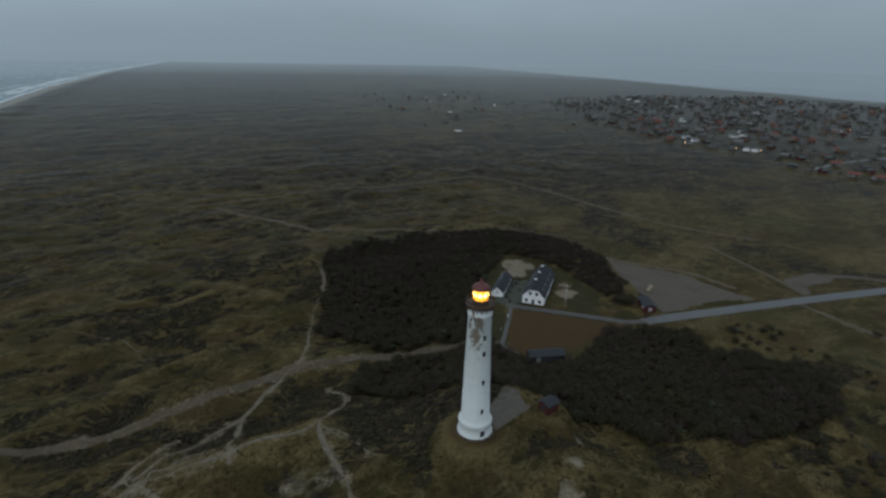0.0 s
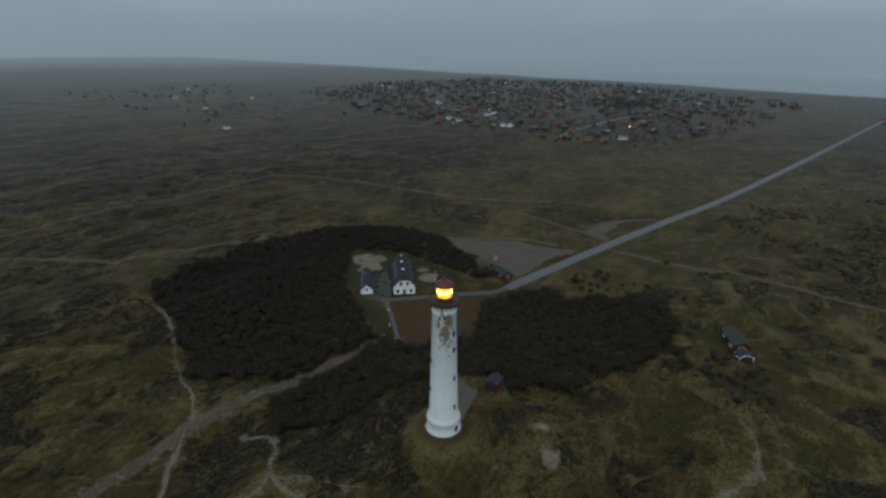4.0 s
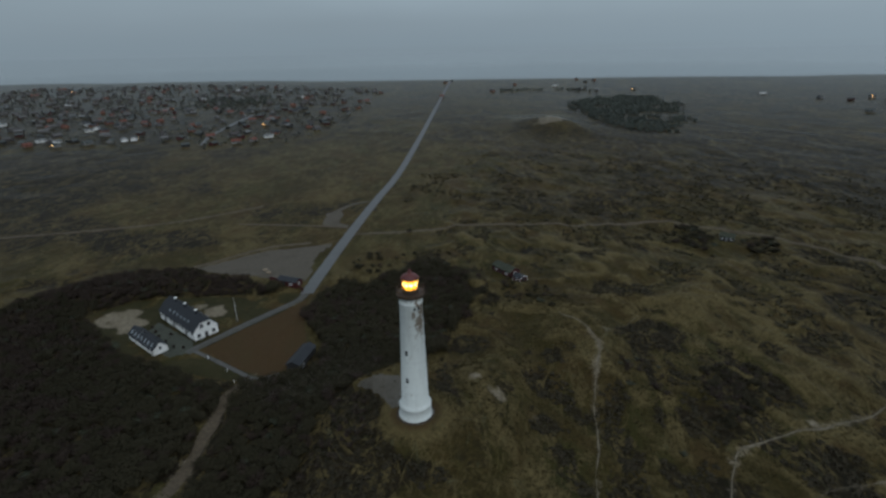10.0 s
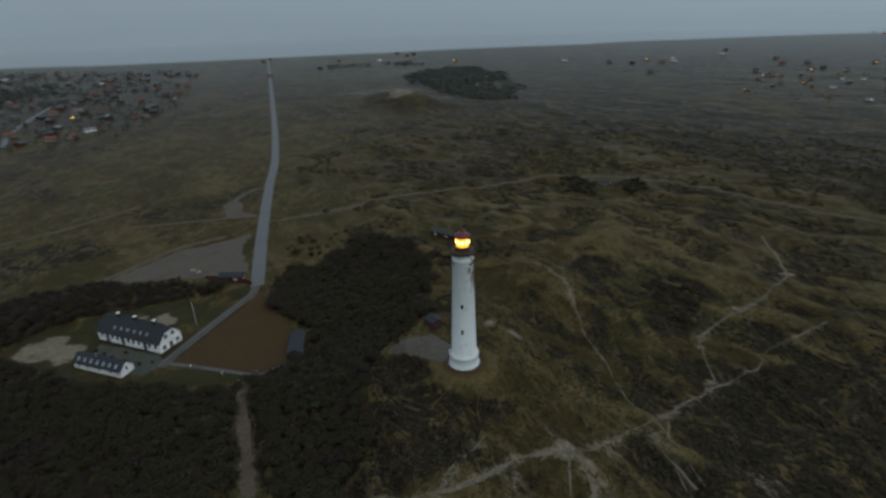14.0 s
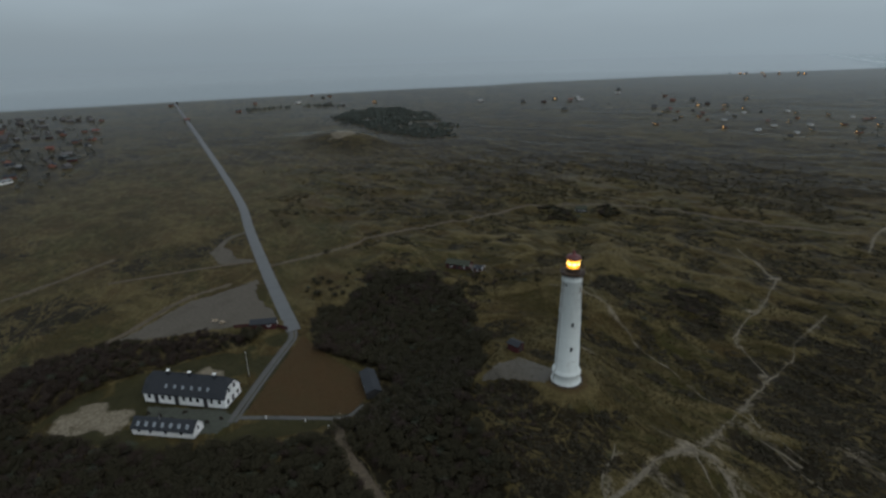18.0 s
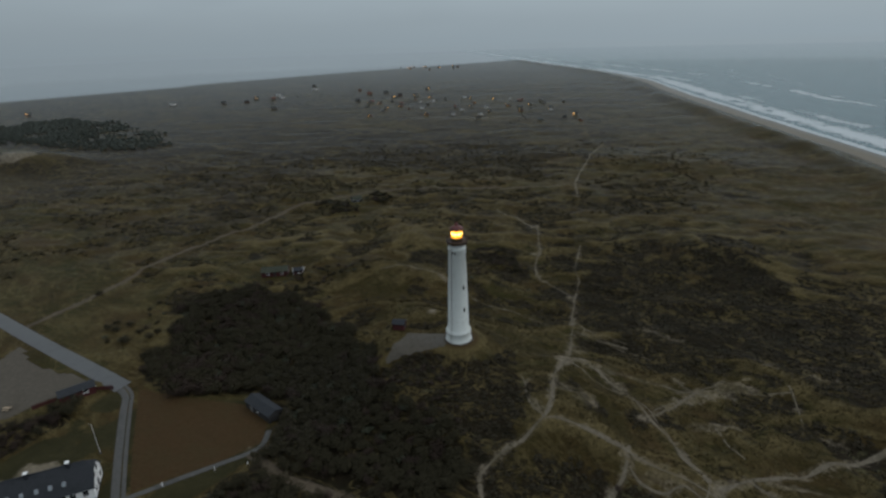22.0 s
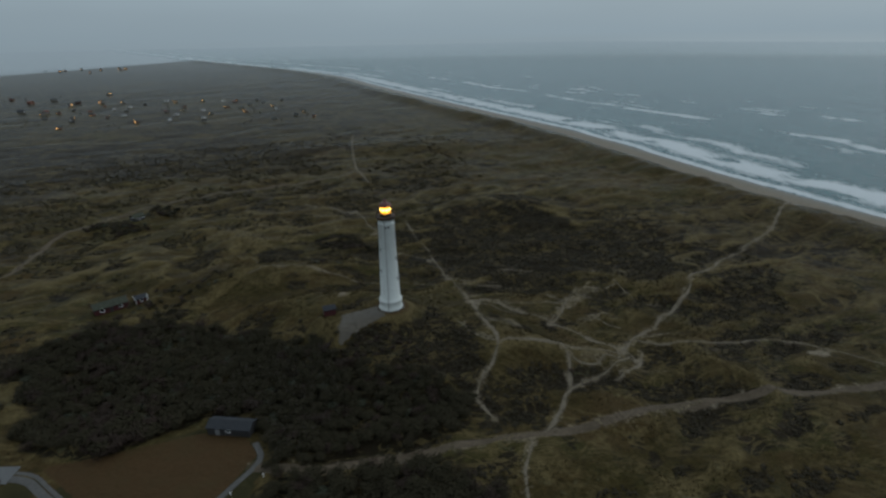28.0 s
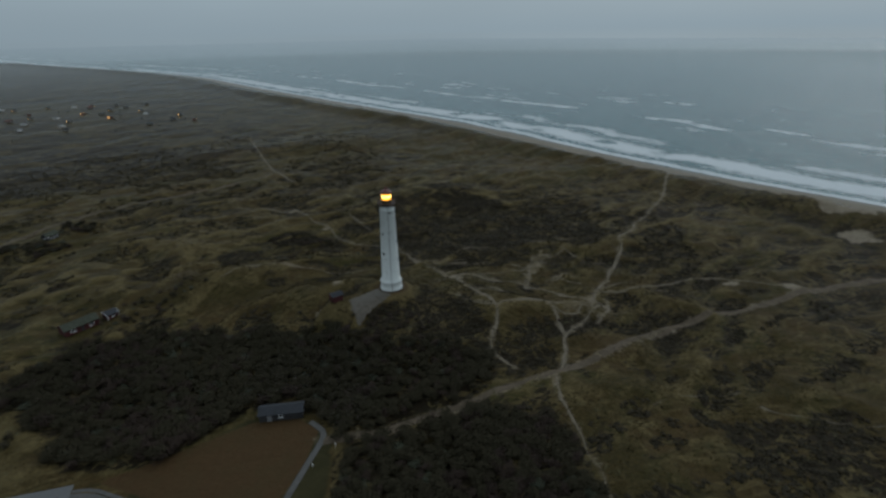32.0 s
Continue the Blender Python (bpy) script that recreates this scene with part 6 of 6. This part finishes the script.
def scrub(count, seed, far=False):
    r = np.random.default_rng(seed)
    x, y = (r.uniform(-150, 480, count * 9), r.uniform(-360, 130, count * 9)) if far else (r.uniform(-120, 165, count * 4), r.uniform(-60, 250, count * 4))
    z = floor_z(x, y)
    s, d, st, lawn, field = covers(x, y, z)
    away = np.hypot(x - 20, y - 95)
    reach = ((away + 50 * r.uniform(0, 1, len(x)) > 165) & (x > coast(y) + 60) & (x + 40 * r.uniform(0, 1, len(x)) > 20) & (grain(x, y, 16, 331, 3) + 0.25 * d > 0.6) & (r.uniform(0, 1, len(x)) > ease(away, 200, 430))) if far else ((d > 0.42) & (away + 50 * r.uniform(0, 1, len(x)) < 165))
    for key in ("south_track", "far_path", "beach_path", "bay_path"):
        reach &= off_line(x, y, [tuple(p) for p in LINES[key][1][::6]]) > 3.0
    for bx, by, br in (*BUILT, (187, -38, 5)):
        reach &= np.hypot(x - bx, y - by) > br
    keep = reach & (s < 0.35) & (wood(x, y) < 0.3) & (lawn < 0.2) & (field < 0.2) & (inside(x, y, LOT, 1) < 0.2) & (np.abs(y - 149) > 4.5)
    keep = np.flatnonzero(keep)[:count]
    x, y, z = x[keep], y[keep], z[keep]
    n, leaves = len(x), 9
    size = r.uniform(0.5, 1.5, (n, 1)) if far else r.uniform(0.35, 0.95, (n, 1))
    az, up = r.uniform(0, 2 * np.pi, (n, leaves)), r.uniform(0, 1, (n, leaves))
    rad = size * np.sqrt(1 - up * up) * r.uniform(0.6, 1.1, (n, leaves))
    p = np.stack([x[:, None] + rad * np.cos(az), y[:, None] + rad * np.sin(az), z[:, None] + size * 0.55 * up], -1)
    nrm = np.stack([np.cos(az) * (1 - up), np.sin(az) * (1 - up), 0.4 + up], -1) + r.normal(0, 0.25, (n, leaves, 3))
    a = np.cross(nrm, r.normal(0, 1, (n, leaves, 3)))
    a /= np.linalg.norm(a, axis=-1, keepdims=True)
    b = np.cross(nrm / np.linalg.norm(nrm, axis=-1, keepdims=True), a)
    k = 0.32 * size[..., None]
    v = np.stack([p - a * k - b * k, p + a * k - b * k * 0.6, p + a * k * 0.7 + b * k, p - a * k + b * k * 0.7], 2).reshape(-1, 3)
    return v, np.arange(len(v)).reshape(-1, 4)


v, q = scrub(14000, 5)
tagged(new("heather", sheet("heather", v, q, LING, False)), "dark low heather and creeping willow in the hollows", "heather", kind="stuff")

v, q = scrub(7000, 8, True)
tagged(new("dune_scrub", sheet("dune_scrub", v, q, DUNE_SCRUB, False)), "dark low scrub in patches over the farther dunes", "scrub", kind="stuff")


# ---- far woods ----
def far_wood(name, poly, gap, seed, label, mat=None, size=1.0, bare=0.28):
    mat = mat or PINE
    r = np.random.default_rng(seed)
    p = np.array(poly, float)
    gx, gy = np.meshgrid(np.arange(p[:, 0].min(), p[:, 0].max(), gap), np.arange(p[:, 1].min(), p[:, 1].max(), gap))
    x, y = (gx + r.uniform(-0.45, 0.45, gx.shape) * gap).ravel(), (gy + r.uniform(-0.45, 0.45, gx.shape) * gap).ravel()
    wob = 7 * gap * (grain(x, y, 9 * gap, seed + 1, 3) - 0.5)
    keep = (inside(x + wob, y - wob, poly, 3.5 * gap) > r.uniform(0.15, 0.85, len(x))) & (grain(x, y, 40, seed, 2) > bare)
    x, y = x[keep], y[keep]
    z = floor_z(x, y)
    cloud = [leaf_cloud(np.random.default_rng(seed + k), 3.4, 46, 1.0, 6, 0.8, 0.8, 1.2) for k in range(4)]
    items = [(*cloud[i % 4], x[i], y[i], z[i] - 0.3, size * r.uniform(0.7, 1.3), r.uniform(0, 6.28)) for i in range(len(x))]
    tagged(new(name, joined(items, name, mat)), label, "wood", kind="stuff")


far_wood("far_pine_wood", [(500, -110), (530, -48), (640, -34), (790, -50), (900, -120), (870, -185), (800, -205), (600, -155)], 5.5, 401, "dark far pine plantation in the dunes", HAZED_PINE, 0.6, 0.33)
far_wood("far_hedge", [(985, 60), (1030, 60), (1050, -20), (1020, -110), (990, -110), (1015, -20)], 9, 431, "dark far belt of trees near the road's end", HAZED_PINE, 0.7, 0.3)
far_wood("far_copse", [(760, 560), (900, 600), (960, 520), (860, 440), (770, 470)], 10, 441, "dark grove between the far houses", HAZED_PINE, 0.8, 0.36)
far_wood("far_village_trees", TOWN, 15, 411, "bare garden trees and dark hedges among far houses", HAZED_GARDEN, 0.62, 0.46)
far_wood("far_south_trees", [(110, -480), (160, -400), (300, -350), (480, -340), (760, -380), (900, -700), (640, -800), (240, -640)], 22, 421, "scattered bare trees among the southern houses", HAZED_GARDEN, 0.32, 0.50)
far_wood("far_north_trees", [(180, 720), (420, 560), (470, 800), (560, 1080), (520, 1500), (200, 1350)], 34, 451, "sparse bare trees on the heath beyond the houses", HAZED_GARDEN, 0.55, 0.44)
